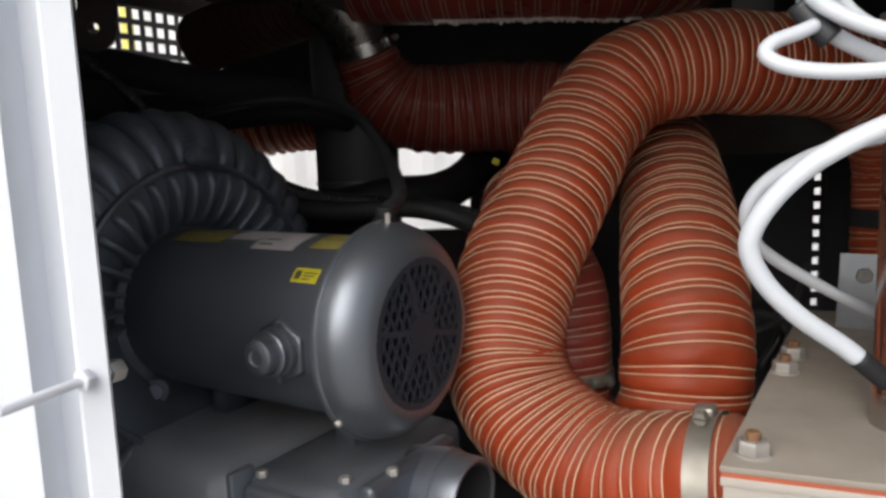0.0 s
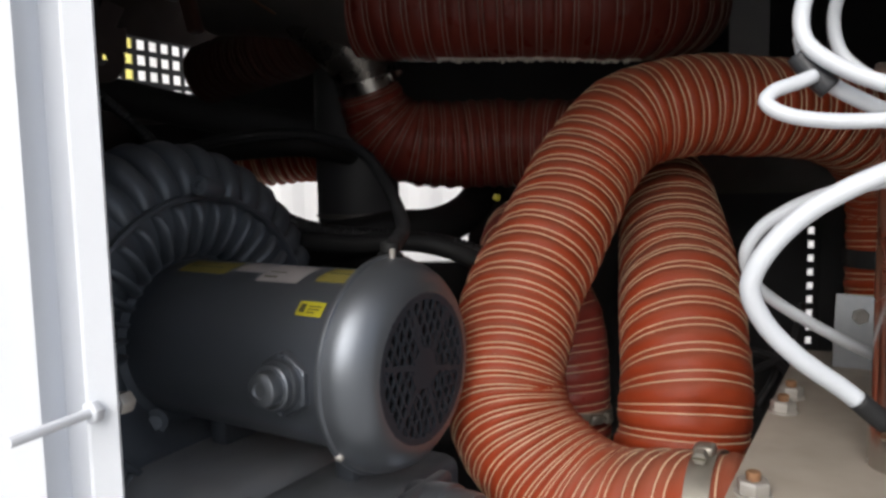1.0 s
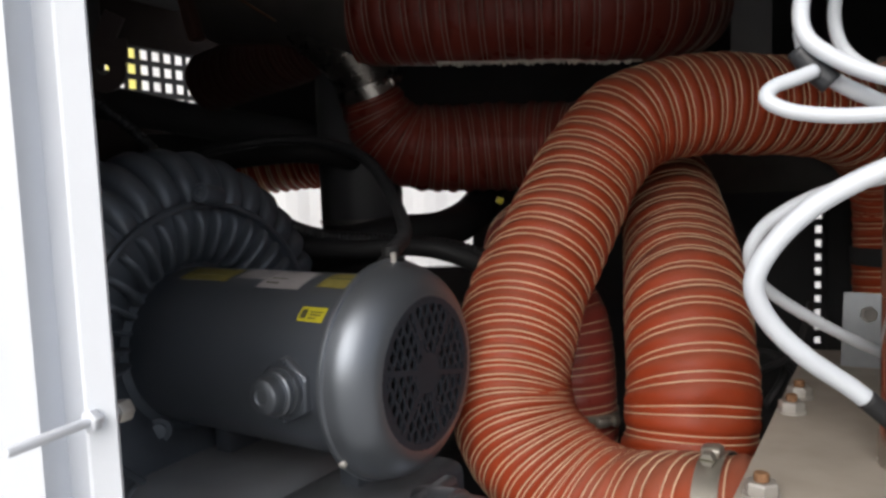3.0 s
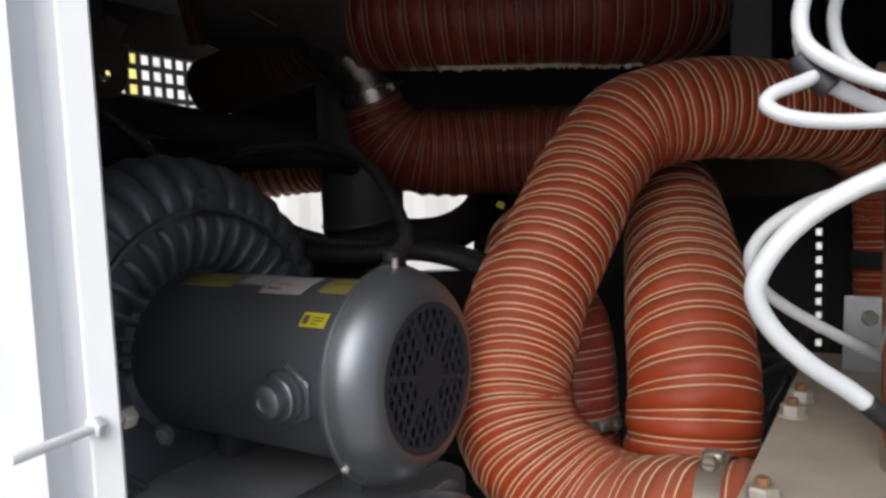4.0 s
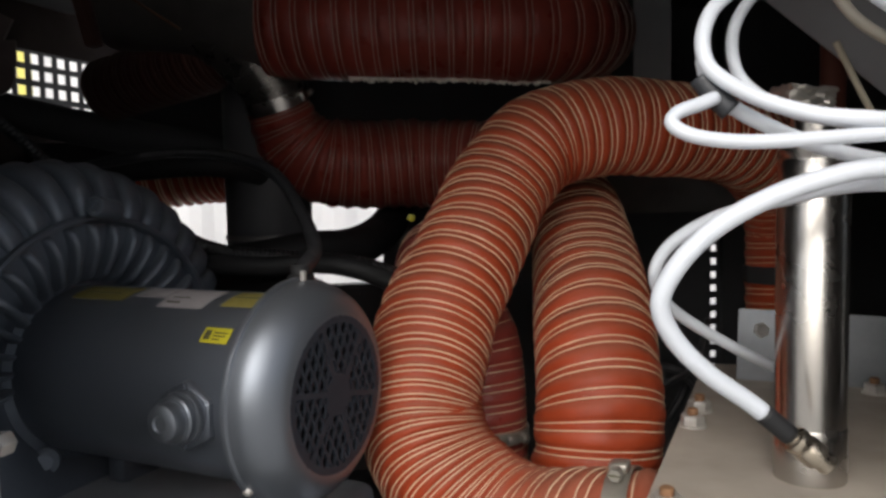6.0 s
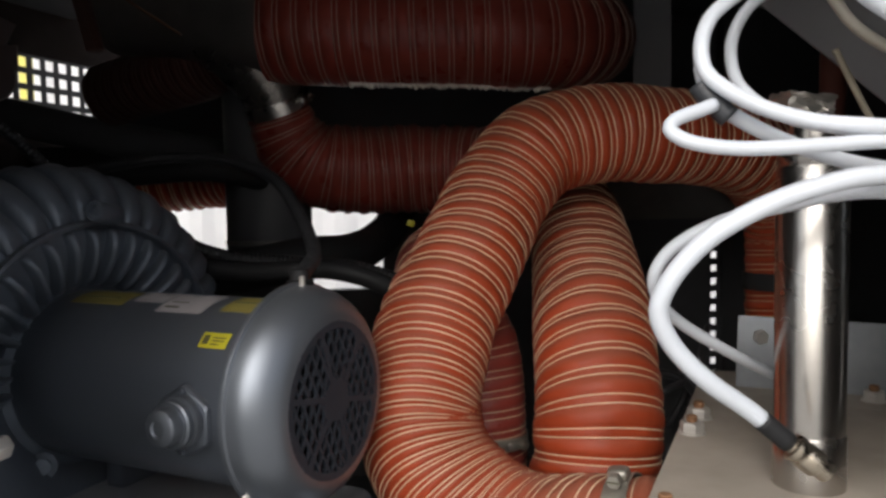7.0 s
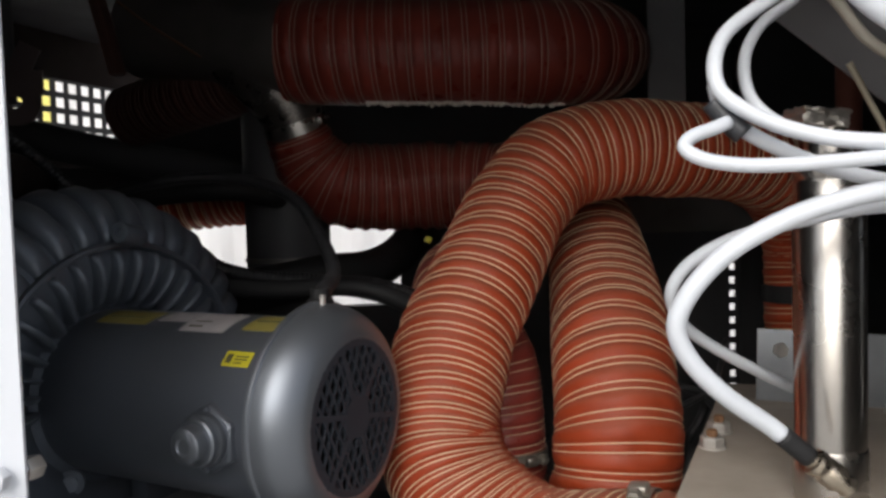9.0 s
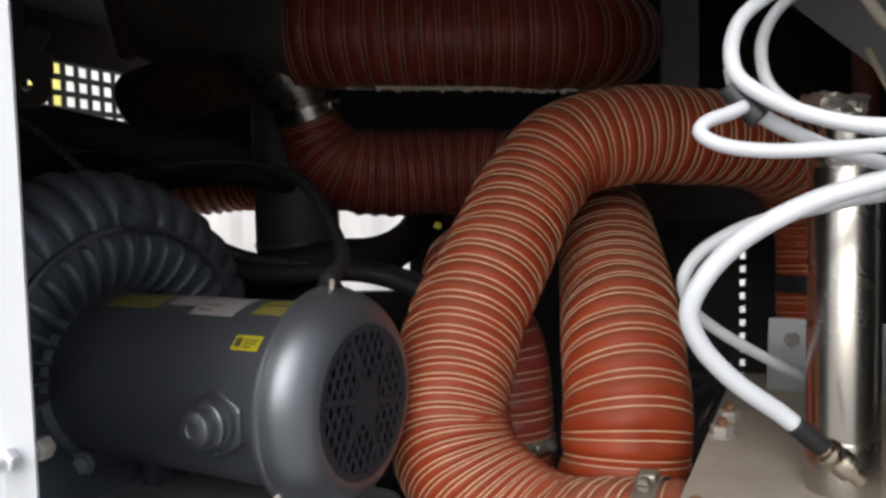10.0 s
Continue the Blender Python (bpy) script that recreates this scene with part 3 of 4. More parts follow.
part("cable_gland", lathe_bm([(0, -0.012), (0.011, -0.012), (0.011, 0.004), (0.008, 0.006), (0.008, 0.014), (0, 0.014)], axis_pose(top, top + Vector((0, 0, 1))), 20), BLACK, motor)
stud = on_motor(90, -0.035, 0.087)
part("stud", lathe_bm([(0, -0.004), (0.0025, -0.004), (0.0025, 0.009), (0, 0.0095)], axis_pose(stud, stud + Vector((0, 0, 1))), 12), ZINC, motor)
for z in (-0.09, -0.25):
    m = MOTOR @ Matrix.Translation((0.02, -0.092, z))
    part("foot", box_bm((0.05, 0.044, 0.022), m, 0.004), GREY_PAINT, motor)

# ring blower with ribbed housing
blower = thing("blower", (-0.30, 0.76, 0.93), "grey cast ring blower with ribbed housing behind the motor", "blower")
RING_Z, RING_R, RING_T = -0.320, 0.126, 0.060
prof = [(0.070, RING_Z + 0.0370)] + [(RING_R + (RING_T - 0.006) * math.cos(a), RING_Z + (RING_T - 0.006) * math.sin(a)) for a in (radians(x) for x in range(140, -141, -10))] + [(0.05, RING_Z - 0.05), (0, RING_Z - 0.05)]
part("housing", lathe_bm(prof, MOTOR, 96), CAST, blower)


def rib_mesh(name, a0, a1, width, rise):
    """One rib of the housing, wrapped round the ring."""
    bm = bmesh.new()
    rows = []
    steps = 20
    for k in range(steps + 1):
        a = radians(a0 + (a1 - a0) * k / steps)
        ease = min(1.0, 4.0 * min(k, steps - k) / steps)
        lift = rise * (ease ** 0.5) - 0.0015
        row = []
        for x, h in ((-0.5, -0.002), (-0.46, 0.86), (-0.36, 1.0), (0.10, 0.80), (0.40, 0.45), (0.5, -0.002)):
            r = RING_T + (lift * h if h > 0 else -0.008)
            rad, z = RING_R + r * math.cos(a), RING_Z + r * math.sin(a)
            row.append(bm.verts.new((rad, x * width * (0.62 + 0.38 * rad / RING_R), z)))
        rows.append(row)
    for p_, q_ in zip(rows, rows[1:]):
        for j in range(5):
            bm.faces.new((p_[j], p_[j + 1], q_[j + 1], q_[j]))
    for e in bm.edges:
        e.smooth = len(e.link_faces) < 2 or e.calc_face_angle(0) < radians(22)
    for f in bm.faces:
        f.smooth = True
    bmesh.ops.recalc_face_normals(bm, faces=bm.faces)
    me = bpy.data.meshes.new(name)
    bm.to_mesh(me)
    bm.free()
    me.materials.append(CAST)
    return me


outer_rib, inner_rib = rib_mesh("rib", -75, 74, 0.0175, 0.0105), rib_mesh("inner_rib", 82, 140, 0.0062, 0.0085)
FINS = 36
for k in range(FINS):
    turn = 2 * math.pi * (k + 0.3) / FINS
    upward = math.sin(turn) > -0.15
    for me, off in ((outer_rib, 0.0), (inner_rib, 0.0)) if upward else ((outer_rib, 0.0),):
        rib = new(me.name, me)
        rib.parent = blower
        rib.matrix_parent_inverse = blower.matrix_basis.inverted()
        rib.matrix_basis = MOTOR @ Matrix.Rotation(turn + off, 4, "Z")
part("seam", lathe_bm([(RING_R + (RING_T + h) * math.cos(a), RING_Z + (RING_T + h) * math.sin(a)) for h, a in ((-0.008, 1.30), (0.0030, 1.32), (0.0040, 1.36), (0.0030, 1.40), (-0.008, 1.42))], MOTOR, 96), CAST, blower)
lug_at = Vector((-0.228, 0.693, 1.395))
lug_dir = Vector((-0.25, -0.95, 0.15))
part("lug", lathe_bm([(0.0, -0.03), (0.0095, -0.03), (0.0095, -0.001), (0.0085, 0.0005), (0.0052, 0.0005), (0.0045, -0.004), (0, -0.004)], axis_pose(lug_at, lug_at + lug_dir), 32), CAST, blower)
bolt_at = Vector((-0.278, 0.681, 1.171))
part("boss", lathe_bm([(0, -0.03), (0.012, -0.03), (0.012, 0.0), (0.007, 0.002), (0.007, 0.007), (0, 0.007)], axis_pose(bolt_at, bolt_at + Vector((0.3, -0.9, 0.2))), 24), CAST, blower)

# skylight caught on the manifold is put into this lighter casting colour
LIT_CAST = material("lit_grey_casting", (0.34, 0.365, 0.41), 0.36, metal=0.4, vary=0.2, stain=8, bump=0.2, bump_scale=350, dust=0.3)
LIGHT_CAST = material("pale_grey_casting", (0.19, 0.215, 0.25), 0.38, metal=0.4, vary=0.2, stain=8, bump=0.2, bump_scale=350, dust=0.2)

# silencer casting under the motor, with its side panel and port
silencer = thing("silencer", (-0.15, 0.66, 0.80), "grey cast silencer box under the motor", "silencer")


def motor_box(name, x0, x1, z0, z1, a0, a1, bevel, material_, parent, label=""):
    """A box along the motor: across, up (world heights) and along the axis."""
    m = MOTOR @ Matrix.Translation(((x0 + x1) / 2, (z0 + z1) / 2 - FACE.z, (a0 + a1) / 2))
    return part(name, box_bm((x1 - x0, z1 - z0, a1 - a0), m, bevel, 4), material_, parent, label)


motor_box("manifold", -0.106, 0.12, 0.93, 1.140, -0.42, -0.128, 0.032, LIT_CAST, silencer)
motor_box("casting", -0.086, 0.10, 0.93, 1.136, -0.135, -0.030, 0.014, CAST, silencer)
motor_box("side_panel", -0.094, -0.080, 0.99, 1.128, -0.124, -0.036, 0.005, LIGHT_CAST, silencer)
motor_box("panel_rib", -0.104, -0.078, 0.96, 1.141, -0.131, -0.124, 0.002, LIGHT_CAST, silencer)
motor_box("panel_rib", -0.098, -0.078, 0.96, 1.134, -0.037, -0.031, 0.002, LIGHT_CAST, silencer)
motor_box("panel_field", -0.0965, -0.090, 1.00, 1.112, -0.118, -0.044, 0.003, CAST, silencer)
for x, z in ((-0.082, -0.112), (-0.060, -0.044), (-0.030, -0.020)):
    c = MOTOR @ Vector((x, 1.134 - FACE.z, z))
    lock_nut(c, UP, 0.0050, 0.006, ZINC, silencer, "panel_bolt")
motor_box("end_flange", -0.062, 0.06, 0.98, 1.136, -0.032, -0.016, 0.006, GREY_PAINT, silencer)
motor_box("leg", -0.05, 0.08, 0.80, 0.935, -0.36, -0.30, 0.004, CAST, silencer)
motor_box("leg", -0.05, 0.08, 0.80, 0.935, -0.14, -0.08, 0.004, CAST, silencer)
PORT = MOTOR @ Matrix.Translation((0.022, 1.098 - FACE.z, 0.006))
part("port", lathe_bm([(0.0, -0.05), (0.036, -0.05), (0.040, -0.012), (0.040, -0.006), (0.0375, -0.004), (0.0375, 0.016), (0.0360, 0.019), (0.033, 0.019), (0.032, -0.03), (0, -0.03)], PORT, 64), GREY_PAINT, silencer)
part("port_liner", lathe_bm([(0.0318, -0.028), (0.0318, 0.017), (0.030, 0.017), (0.029, -0.026), (0, -0.026)], PORT, 48), BLACK, silencer, "black rubber liner")

# ---- box with lid, bolts and pole ----
K = Vector((0.183, 0.475))
E1, E2 = Vector((0.515, 0.857)), Vector((0.934, -0.358))
LID = [K, K + E2 * 0.42, K + E2 * 0.42 + E1 * 0.50, K + E1 * 0.50]
chest = thing("sealed_box", (0.4, 0.6, 0.80), "taupe painted steel box with a bolted lid and red gasket", "box")


def inset(poly, d):
    mid = sum(poly, Vector((0, 0))) / len(poly)
    return [p + (mid - p).normalized() * d for p in poly]


part("lid", prism_bm(LID, 1.170, 1.175, 0.0012), TAUPE, chest, "taupe painted flat steel lid")
part("gasket", prism_bm(inset(LID, 0.002), 1.1665, 1.170), GASKET, chest, "red rubber gasket")
part("flange", prism_bm(inset(LID, 0.001), 1.160, 1.1665, 0.001), BOXPAINT, chest)
part("body", prism_bm(inset(LID, 0.004), 0.80, 1.160), BOXPAINT, chest)
port_out = Vector(H_FRONT[1]) - Vector(H_FRONT[0])
part("spigot", lathe_bm([(0, -0.03), (0.0485, -0.03), (0.0485, 0.02), (0.0465, 0.02), (0, 0.0)], axis_pose(H_FRONT[0], H_FRONT[1]), 48), ZINC, chest)

lid_bolt = thing("lid_bolt", (0.212, 0.491, 1.175), "zinc nut and rusty bolt end on the box lid", "bolt", "lid bolts")
p = Vector((0.212, 0.491, 1.175))
part("washer", lathe_bm([(0, 0), (0.0125, 0), (0.0125, 0.0016), (0, 0.0016)], Matrix.Translation(p), 32), ZINC, lid_bolt)
lock_nut(p + Vector((0, 0, 0.0016)), UP, 0.0112, 0.0092, ZINC, lid_bolt)
part("bolt_end", lathe_bm([(0, 0.009), (0.0052, 0.009)] + [(0.0052 - 0.0004 * (k % 2), 0.010 + 0.0007 * k) for k in range(9)] + [(0.0042, 0.0168), (0, 0.0168)], Matrix.Translation(p), 24), RUST, lid_bolt, "rusty threaded end")
for q in ((0.313, 0.665, 1.175), (0.341, 0.709, 1.175), (0.552, 0.735, 1.175)):
    copy_thing(lid_bolt, Matrix.Translation(q) @ Matrix.Rotation(q[0] * 7, 4, "Z"))

POLE_AT = Vector((0.3450, 0.532, 1.175))
POLE = Matrix.Translation(POLE_AT)
pole = thing("steel_pole", tuple(POLE_AT), "brushed stainless steel tube standing on the box lid", "pole")
part("base_sleeve", lathe_bm([(0.0, 0.0), (0.0264, 0.0), (0.0264, 0.040), (0.0258, 0.042), (0, 0.042)], POLE, 64), STEEL, pole)
part("tube", lathe_bm([(0.0, 0.042), (0.0254, 0.042), (0.0254, 0.243), (0.0247, 0.244), (0.0247, 0.246), (0.0254, 0.247), (0.0254, 0.252), (0.022, 0.255), (0, 0.255)], POLE, 64), STEEL, pole)
part("neck", lathe_bm([(0.0, 0.25), (0.013, 0.25), (0.013, 0.262), (0.0165, 0.264), (0.0165, 0.278), (0.011, 0.28), (0.011, 0.292), (0, 0.292)], POLE, 32), STEEL, pole)

rng = random.Random(4)
wrap = bmesh.new()
bmesh.ops.create_cube(wrap, size=1.0, matrix=Matrix.Diagonal((0.036, 0.028, 0.013, 1)))
bmesh.ops.subdivide_edges(wrap, edges=list(wrap.edges), cuts=6, use_grid_fill=True)
for v in wrap.verts:
    v.co += Vector((rng.uniform(-1, 1), rng.uniform(-1, 1), rng.uniform(-1, 1))) * 0.0011
bmesh.ops.transform(wrap, matrix=Matrix.Translation(POLE_AT + Vector((-0.010, 0, 0.291))) @ Matrix.Rotation(0.12, 4, "Y"), verts=wrap.verts)
foil = part("foil_wrap", wrap, FOIL, None, smooth_angle=5)
tagged(foil, "crumpled silver foil wrapped round the pole top", "foil")

# ---- hose clamps ----
CLAMP_STEEL = material("dull_clamp_steel", (0.36, 0.34, 0.30), 0.42, metal=0.8, vary=0.25, grain=150, stain=40, bump=0.15, dust=0.35)


def clamp(name, centre, along, radius, screw_dir, label, width=0.013, steel=CLAMP_STEEL):
    """Worm-drive clamp: band, raised housing and slotted hex screw."""
    m = axis_pose(centre, Vector(centre) + Vector(along))
    root = thing(name, tuple(centre), label, "hose clamp", "hose clamps")
    h = width / 2
    part("band", lathe_bm([(radius, -h), (radius + 0.0012, -h), (radius + 0.0012, h), (radius, h), (radius, -h)], m, 64), steel, root)
    d = Vector(screw_dir) - Vector(along).normalized() * Vector(screw_dir).dot(Vector(along).normalized())
    d.normalize()
    side = d.cross(Vector(along).normalized())
    base = Vector(centre) + d * (radius + 0.005)
    hm = Matrix.Translation(base) @ Matrix((side, Vector(along).normalized(), d)).transposed().to_4x4()
    part("housing", box_bm((0.016, width * 0.85, 0.009), hm, 0.0035, 3), steel, root)
    sm = axis_pose(base + side * 0.008, base + side * 0.03)
    part("screw", lathe_bm([(0, 0), (0.0042, 0), (0.0042, 0.004), (0.0064, 0.005), (0.0064, 0.0105), (0.0055, 0.012), (0, 0.012)], sm, 6), steel, root)
    part("slot", box_bm((0.0104, 0.0014, 0.0012), sm @ Matrix.Translation((0, 0, 0.0118))), INK, root)
    return root


c0 = Vector(H_FRONT[1]) * 0.8 + Vector(H_FRONT[0]) * 0.2
clamp("hose_clamp", tuple(c0), Vector(H_FRONT[2]) - Vector(H_FRONT[0]), 0.0580, (0.35, -0.30, 0.95), "zinc worm-drive clamp on the red hose at the box", 0.020)
clamp("hose_clamp", H_LOW[6], Vector(H_LOW[7]) - Vector(H_LOW[6]), 0.0525, (0.42, -0.85, 0.1), "dull worm-drive clamp on a hose behind the others")
clamp("hose_clamp", (-0.1135, 1.163, 1.545), Vector(H_REAR[1]) - Vector(H_REAR[0]), 0.0482, (0.8, -0.6, 0.0), "shiny clamp between sheet elbow and red hose", 0.02, STEEL)

tail = Vector((0.598, 0.975, 1.279))
clamp("hose_clamp", tuple(tail), (-0.01, -0.02, -1), 0.0575, (-0.6, -0.8, 0.0), "black clamp on the descending end of the red hose", 0.024, BLACK)

# ---- sheet ducts under the roof ----
ELBOW_STEEL = material("dusty_elbow_sheet", (0.15, 0.138, 0.128), 0.30, metal=0.75, vary=0.35, grain=70, stain=22, bump=0.25, dust=0.15)
plenum = thing("sheet_duct", (-0.2, 1.16, 1.60), "dark grey round sheet duct hung under the roof", "duct")
tube("trunk", [(-0.36, 1.24, 1.705), (-0.28, 1.202, 1.694), (-0.196, 1.163, 1.676), (-0.107, 1.112, 1.652), (-0.06, 1.104, 1.646)], 0.0690, DARK_GREY, plenum, around=48)
ELBOW = [(-0.222, 1.168, 1.672), (-0.178, 1.150, 1.634), (-0.142, 1.150, 1.598), (-0.120, 1.158, 1.566), (-0.113, 1.163, 1.538)]
for k, (p, q) in enumerate(zip(ELBOW, ELBOW[1:])):
    reach = (Vector(q) - Vector(p)).length
    wide = 0.0490 - 0.0008 * k
    part("gore", lathe_bm([(wide, -0.006), (wide, reach + 0.004), (wide - 0.002, reach + 0.004)], axis_pose(p, q), 48), ELBOW_STEEL, plenum)
    part("seam", lathe_bm([(wide, -0.002), (wide + 0.0030, -0.0018), (wide + 0.0030, 0.0018), (wide, 0.002)], axis_pose(p, q), 48), ELBOW_STEEL, plenum)
part("hanger", box_bm((0.03, 0.004, 0.20), Matrix.Translation((-0.25, 1.19, 1.72))), DARK_WALL, plenum)

stack = thing("vertical_duct", (-0.137, 1.15, 0.80), "black round duct standing on the cabinet floor", "duct")
part("pipe", lathe_bm([(0, 0), (0.068, 0), (0.068, 0.80), (0, 0.80)], Matrix.Translation((-0.140, 1.235, 0.80)), 48), DARK_WALL, stack)
part("band", lathe_bm([(0.068, 0.533), (0.0705, 0.534), (0.0705, 0.540), (0.068, 0.541)], Matrix.Translation((-0.140, 1.235, 0.80)), 48), DARK_GREY, stack)

# ---- black cables and sleeves ----
def cable(name, points, radius, material_, label, category="cable", ribs=0.0, pitch=0.004, step=0.003, around=14, group=""):
    ob = tube(name, points, radius, material_, None, step=step, around=around, ribs=ribs, pitch=pitch)
    return tagged(ob, label, category, group)


SLEEVE = material("black_corrugated_sleeve", (0.026, 0.026, 0.028), 0.4, vary=0.3, bump=0.1, gloss=0.4)
cable("motor_cable", [(-0.339, 0.989, 1.442), (-0.280, 0.970, 1.452), (-0.219, 0.961, 1.458), (-0.157, 0.940, 1.453), (-0.095, 0.887, 1.429), (-0.057, 0.802, 1.383), (-0.039, 0.719, 1.351), tuple(top + Vector((0, 0, 0.008)))],
      0.0066, SLEEVE, "black corrugated cable sleeve running to the motor", ribs=0.0006, pitch=0.0045, step=0.0011)
# added to thicken the dark cable run and hide the lit wall edge
cable("black_hose", [(-0.412, 1.12, 1.433), (-0.351, 1.12, 1.44), (-0.283, 1.12, 1.446), (-0.206, 1.12, 1.448), (-0.16, 1.15, 1.439), (-0.128, 1.22, 1.427)],
      0.0165, BLACK, "added black hose hiding the lit wall edge below the motor cable", "hose", around=18)
cable("blower_cable", [(-0.427, 0.837, 1.533), (-0.386, 0.815, 1.505), (-0.344, 0.811, 1.471), (-0.302, 0.807, 1.429), (-0.282, 0.833, 1.393)],
      0.0058, SLEEVE, "black corrugated cable sleeve hanging over the blower", ribs=0.0008, pitch=0.0055, step=0.0013)
cable("rear_cable", [(-0.206, 0.862, 1.376), (-0.196, 0.900, 1.353), (-0.158, 0.918, 1.336), (-0.059, 0.917, 1.324), (0.004, 0.916, 1.317), (0.068, 0.914, 1.294)],
      0.0088, SLEEVE, "black corrugated sleeve behind the motor", ribs=0.0008, pitch=0.0055, step=0.0013)
cable("black_hose", [(-0.262, 1.014, 1.286), (-0.175, 1.016, 1.307), (-0.112, 1.017, 1.316), (-0.066, 1.028, 1.324), (-0.019, 1.058, 1.324), (0.025, 1.139, 1.335), (0.067, 1.283, 1.370), (0.098, 1.370, 1.430)],
      0.0290, BLACK, "thick black rubber hose behind the motor", "hose", around=28)
cable("black_hose", [(-0.178, 0.877, 1.326), (-0.108, 0.856, 1.322), (-0.029, 0.847, 1.323), (0.030, 0.845, 1.305), (0.075, 0.842, 1.275)],
      0.011, BLACK, "thin black rubber hose behind the motor", "hose", around=18)

# ---- white cables, their sleeves and plug ----
WC = "white jacketed cable looping in front of the pole"
CABLE_A = [(0.284, 0.443, 1.232), (0.273, 0.444, 1.241), (0.257, 0.446, 1.255), (0.247, 0.446, 1.263), (0.216, 0.442, 1.285), (0.193, 0.440, 1.309), (0.184, 0.437, 1.330), (0.191, 0.432, 1.351), (0.213, 0.427, 1.375), (0.248, 0.419, 1.395), (0.278, 0.412, 1.405), (0.301, 0.410, 1.409), (0.361, 0.405, 1.410)]
plug_cable = thing("white_cable", CABLE_A[0], "thick white cable with a metal plug in front of the pole", "cable", "white cables")
tube("jacket", CABLE_A[2:], 0.0061, WHITE_TUBE, plug_cable, around=24)
pa, pb, pc = Vector(CABLE_A[0]), Vector(CABLE_A[1]), Vector(CABLE_A[2])
tube("shrink_sleeve", [tuple(pb + (pa - pb) * 0.1), tuple(pb), tuple(pc), tuple(pc + (Vector(CABLE_A[3]) - pc) * 0.1)], 0.0066, BLACK, plug_cable, "black shrink sleeve", around=24)
pl = axis_pose(pb, pa)
part("plug", lathe_bm([(0, -0.002), (0.0060, -0.002), (0.0064, 0.003), (0.0088, 0.004), (0.0092, 0.006), (0.0092, 0.009), (0.0085, 0.010), (0.0085, 0.013), (0.0092, 0.014), (0.0092, 0.024),
                       (0.0082, 0.025), (0.0070, 0.025), (0.0070, 0.033), (0, 0.033)], pl, 20), NICKEL, plug_cable, "knurled nickel plug")
cable("white_cable", [(0.368, 0.413, 1.394), (0.318, 0.438, 1.400), (0.279, 0.472, 1.390), (0.251, 0.504, 1.378), (0.228, 0.525, 1.358), (0.221, 0.534, 1.339), (0.235, 0.552, 1.315), (0.259, 0.569, 1.297), (0.310, 0.593, 1.268), (0.364, 0.617, 1.241), (0.421, 0.641, 1.217)],
      0.0047, WHITE_TUBE, "white cable passing behind the pole", group="white cables", around=20)
cable("white_cable", [(0.310, 0.488, 1.564), (0.270, 0.480, 1.540), (0.229, 0.462, 1.512), (0.215, 0.447, 1.488), (0.216, 0.441, 1.473), (0.226, 0.435, 1.462), (0.244, 0.428, 1.451), (0.270, 0.415, 1.441), (0.294, 0.402, 1.437), (0.353, 0.397, 1.432)],
      0.0048, WHITE_TUBE, WC, group="white cables", around=20)
cable("white_cable", [(0.355, 0.545, 1.583), (0.319, 0.537, 1.555), (0.290, 0.528, 1.535), (0.273, 0.519, 1.511), (0.268, 0.508, 1.487), (0.271, 0.497, 1.470), (0.294, 0.484, 1.451), (0.343, 0.468, 1.439)],
      0.0043, WHITE_TUBE, WC, group="white cables", around=20)
cable("white_cable", [(0.220, 0.440, 1.454), (0.209, 0.436, 1.450), (0.192, 0.432, 1.444), (0.187, 0.428, 1.438), (0.194, 0.421, 1.431), (0.218, 0.414, 1.426), (0.256, 0.405, 1.426), (0.294, 0.402, 1.428), (0.353, 0.397, 1.430)],
      0.0043, WHITE_TUBE, WC, group="white cables", around=20)
cable("white_cable", [(0.220, 0.457, 1.480), (0.222, 0.452, 1.464), (0.232, 0.449, 1.452), (0.262, 0.445, 1.435), (0.297, 0.442, 1.422), (0.321, 0.439, 1.416), (0.385, 0.433, 1.406)],
      0.0048, WHITE_TUBE, WC, group="white cables", around=20)
cable("tape_sleeve", [(0.2145, 0.449, 1.468), (0.2215, 0.446, 1.457), (0.2315, 0.443, 1.4465)], 0.0070, material("dark_grey_tape", (0.035, 0.037, 0.042), 0.5, vary=0.2), "dark grey tape sleeve binding two white cables", "tape", around=20)
cable("white_cable", [(0.270, 0.410, 1.539), (0.286, 0.407, 1.520), (0.300, 0.406, 1.509), (0.339, 0.401, 1.485)], 0.0066, WHITE_TUBE, "white cable above the pole", group="white cables", around=20)
cable("beige_cable", [(0.362, 0.586, 1.596), (0.388, 0.581, 1.563), (0.406, 0.579, 1.539), (0.426, 0.576, 1.523), (0.482, 0.569, 1.496)], 0.0048, material("beige_jacket", (0.45, 0.42, 0.36), 0.5), "beige cable above the pole", around=16)

# ---- bracket and beams at the far side of the box ----
bracket = thing("bracket", (0.494, 0.809, 1.185), "galvanised steel angle bracket bolted behind the pole", "bracket")
b0, b1 = Vector((0.441, 0.820, 1.259)), Vector((0.584, 0.744, 1.255))
run = (b1 - b0).normalized()
bm_ = Matrix.Translation((b0 + b1) / 2 + Vector((0, 0, -0.042))) @ Matrix((run, UP.cross(run), run.cross(UP.cross(run)))).transposed().to_4x4()
part("web", box_bm(((b1 - b0).length, 0.004, 0.084), bm_, 0.001), GALV, bracket)
part("foot_flange", box_bm(((b1 - b0).length, 0.03, 0.004), bm_ @ Matrix.Translation((0, 0.014, -0.042)), 0.001), GALV, bracket)
bolt_p = Vector((0.462, 0.808, 1.235))
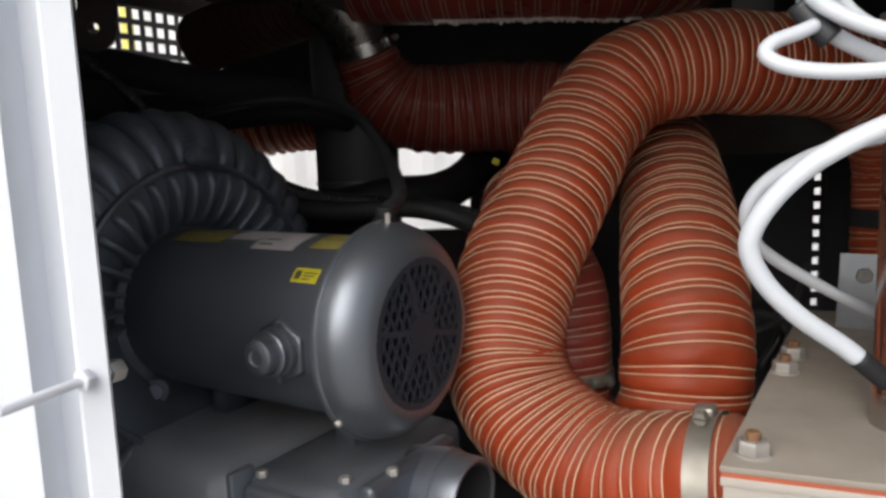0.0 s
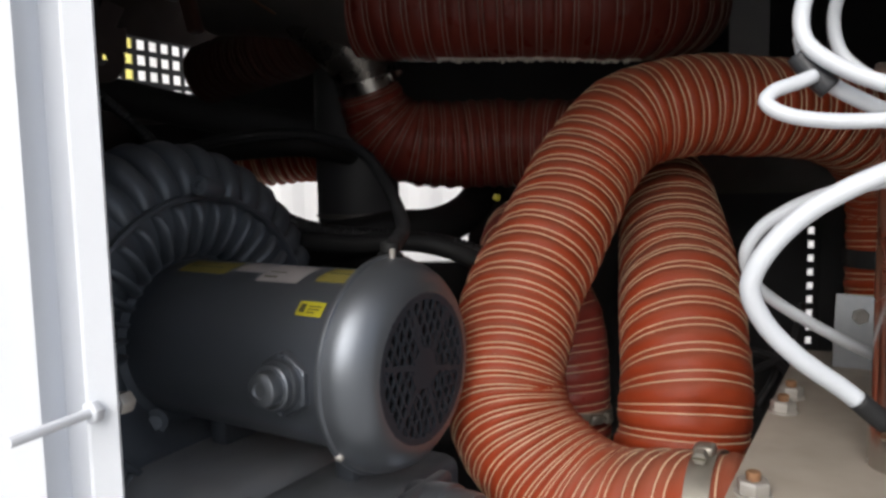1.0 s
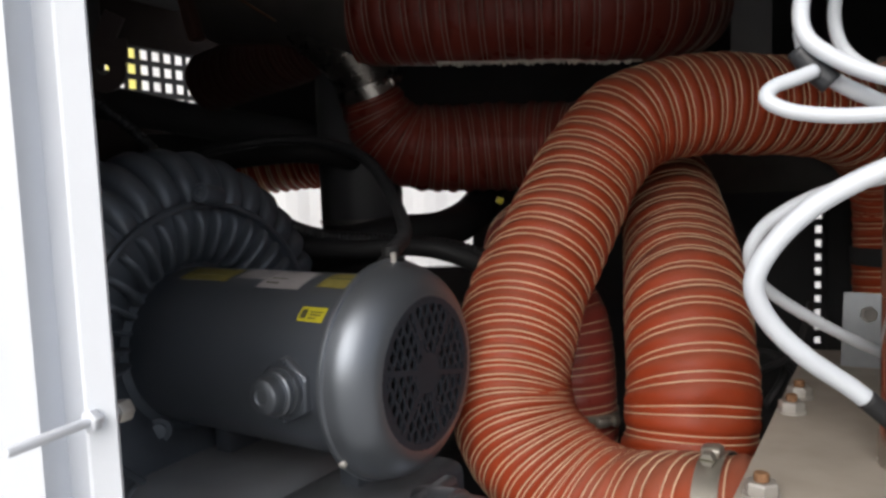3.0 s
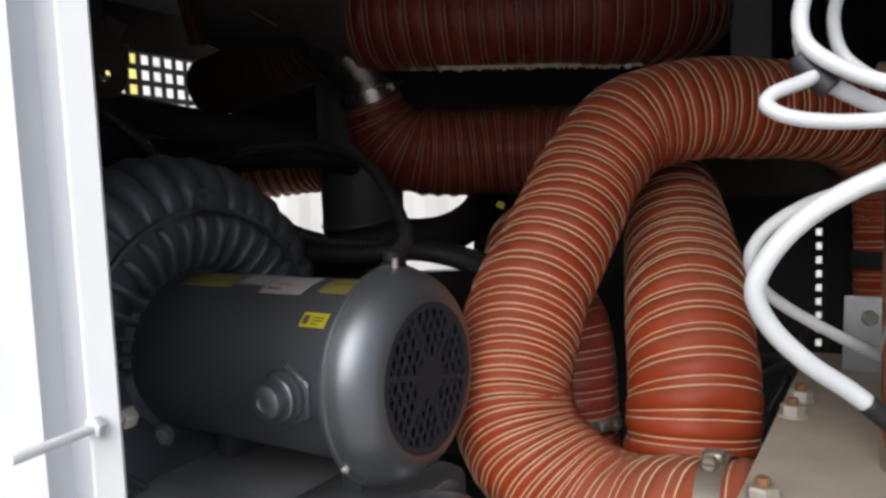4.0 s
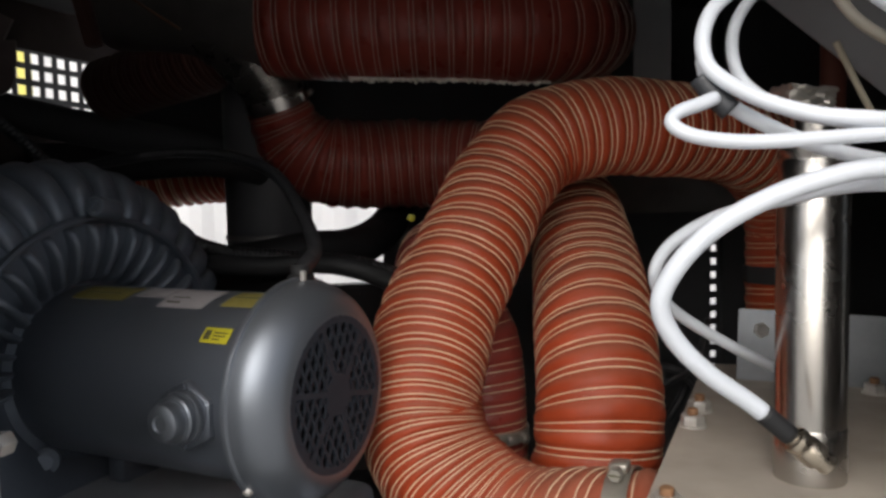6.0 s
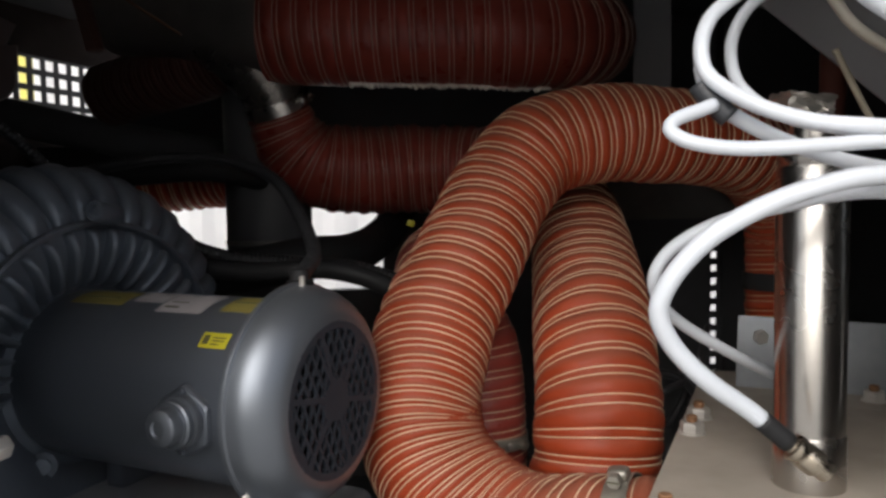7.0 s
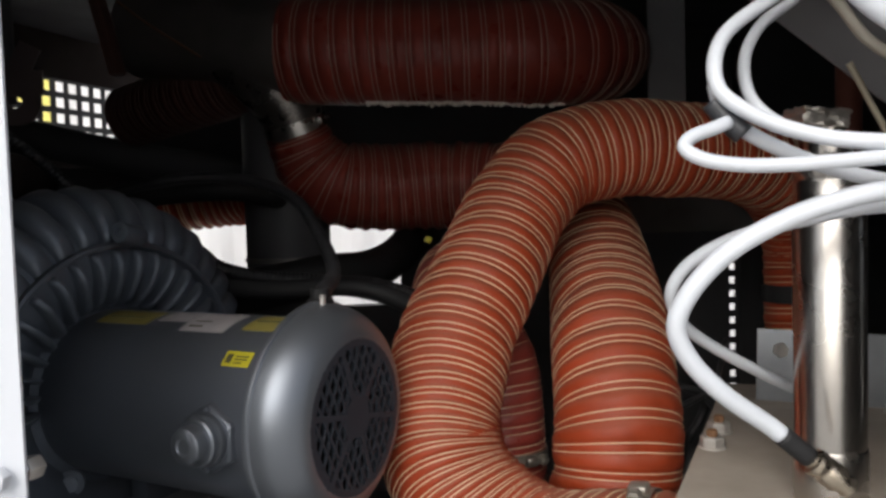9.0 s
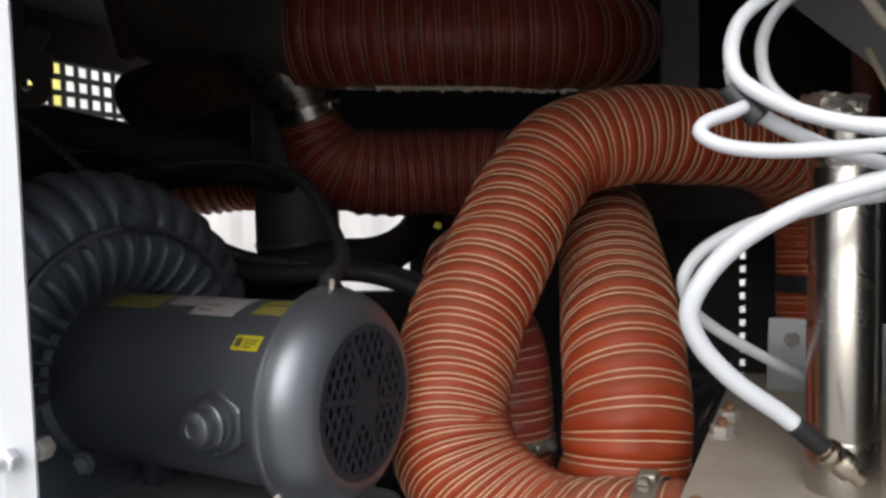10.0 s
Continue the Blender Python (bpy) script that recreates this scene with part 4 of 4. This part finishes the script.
lock_nut(bolt_p, (-0.05, -1, 0), 0.0088, 0.007, ZINC, bracket, "bolt_head")

BEAM_PAINT = material("grey_beam_paint", (0.16, 0.16, 0.17), 0.5, vary=0.15, bump=0.2)
beam = thing("beam", (0.469, 0.694, 1.550), "grey painted steel beam crossing above the pole", "beam")
g0, g1 = Vector((0.426, 0.785, 1.670)), Vector((0.530, 0.667, 1.517))
run = (g1 - g0).normalized()
across = UP.cross(run).normalized()
gm = Matrix.Translation((g0 + g1) / 2) @ Matrix((run, across, run.cross(across))).transposed().to_4x4()
part("web", box_bm(((g1 - g0).length + 0.1, 0.045, 0.07), gm, 0.003), BEAM_PAINT, beam)
part_p = Vector((0.494, 1.200, 1.659))
slab("partition", (part_p.x - 0.032, part_p.y, 1.50), (part_p.x + 0.032, part_p.y + 0.004, 1.80), material("pale_grey_sheet", (0.30, 0.30, 0.31), 0.5, vary=0.25, stain=6, bump=0.1), "grey sheet strip hanging behind the hoses", "sheet")
low_p = Vector((0.549, 1.201, 1.391))
slab("rear_sheet", (low_p.x - 0.14, low_p.y, low_p.z - 0.03), (low_p.x + 0.18, low_p.y + 0.004, low_p.z + 0.09), DARK_GREY, "dark grey sheet behind the arching hose", "sheet")

# ---- small things at the edges ----
strut = tagged(part("strut", box_bm((0.022, 0.016, 0.20), axis_pose((-0.358, 1.105, 1.625), (-0.396, 1.116, 1.778)) @ Matrix.Translation((0, 0, 0.09)), 0.002), BROWN),
               "rusty brown flat strut hanging from the roof", "strut")
cable("thin_wire", [(-0.337, 1.057, 1.705), (-0.296, 1.052, 1.673), (-0.259, 1.047, 1.648), (-0.230, 1.063, 1.630)], 0.0016, RUST, "thin rusty wire under the roof", "wire", around=8)
plate_at = Vector((-0.468, 1.041, 1.568))
eye_plate = thing("hinge_plate", tuple(plate_at), "dusty mauve hinge plate with a bolt hole", "hinge plate")
MAUVE = material("dusty_mauve_steel", (0.11, 0.085, 0.085), 0.6, vary=0.2)
part("ear", lathe_bm([(0.008, -0.003), (0.031, -0.003), (0.031, 0.003), (0.008, 0.003), (0.008, -0.003)], axis_pose(plate_at, plate_at + Vector((0.1, -1, 0))), 40), MAUVE, eye_plate)
part("web", box_bm((0.036, 0.004, 0.034), Matrix.Translation(plate_at + Vector((0.017, 0.003, 0.026))), 0.002), MAUVE, eye_plate)
part("arm", box_bm((0.07, 0.005, 0.03), Matrix.Translation(plate_at + Vector((0.004, 0.004, 0.045))) @ Matrix.Rotation(-1.1, 4, "Y"), 0.001), MAUVE, eye_plate)
for k, pts in enumerate(([(0.367, 0.917, 1.232), (0.402, 0.911, 1.202), (0.427, 0.924, 1.146), (0.400, 0.923, 1.095)], [(0.360, 0.884, 1.181), (0.395, 0.879, 1.173), (0.427, 0.883, 1.142)],
                         [(0.344, 0.863, 1.152), (0.379, 0.860, 1.166), (0.430, 0.906, 1.173), (0.471, 0.955, 1.222)])):
    cable("black_wire", pts, 0.006 - 0.001 * k, SLEEVE, "black wiring sleeve behind the thick hose", "cable", around=12, group="black wiring sleeves")
cable("pale_rod", [(0.432, 0.636, 1.528), (0.449, 0.633, 1.494), (0.468, 0.629, 1.456)], 0.0030, material("pale_rod", (0.38, 0.34, 0.26), 0.5), "thin pale rod behind the pole top", "rod", around=10)
cable("brown_pipe", [(0.619, 0.913, 1.581), (0.617, 0.910, 1.523), (0.614, 0.905, 1.421)], 0.016, material("brown_red_rubber", (0.16, 0.045, 0.03), 0.6), "brown-red rubber pipe behind the pole", "pipe", around=20)
tag_at = Vector((0.073, 0.992, 1.369))
tagged(part("yellow_cap", box_bm((0.010, 0.006, 0.009), Matrix.Translation(tag_at) @ Matrix.Rotation(0.4, 4, "Y"), 0.0015), YELLOW), "small yellow cap behind the front hose", "cap")
part("hanger", box_bm((0.02, 0.004, 1.80 - plate_at.z), Matrix.Translation((plate_at.x - 0.012, plate_at.y + 0.006, (plate_at.z + 1.80) / 2))), DARK_WALL, eye_plate)
cable("black_pipe", [(-0.750, 1.386, 1.590), (-0.599, 1.383, 1.558), (-0.511, 1.381, 1.537), (-0.376, 1.378, 1.509), (-0.230, 1.375, 1.482)], 0.031, DARK_WALL, "black painted pipe below the perforated sheet", "pipe", around=28)
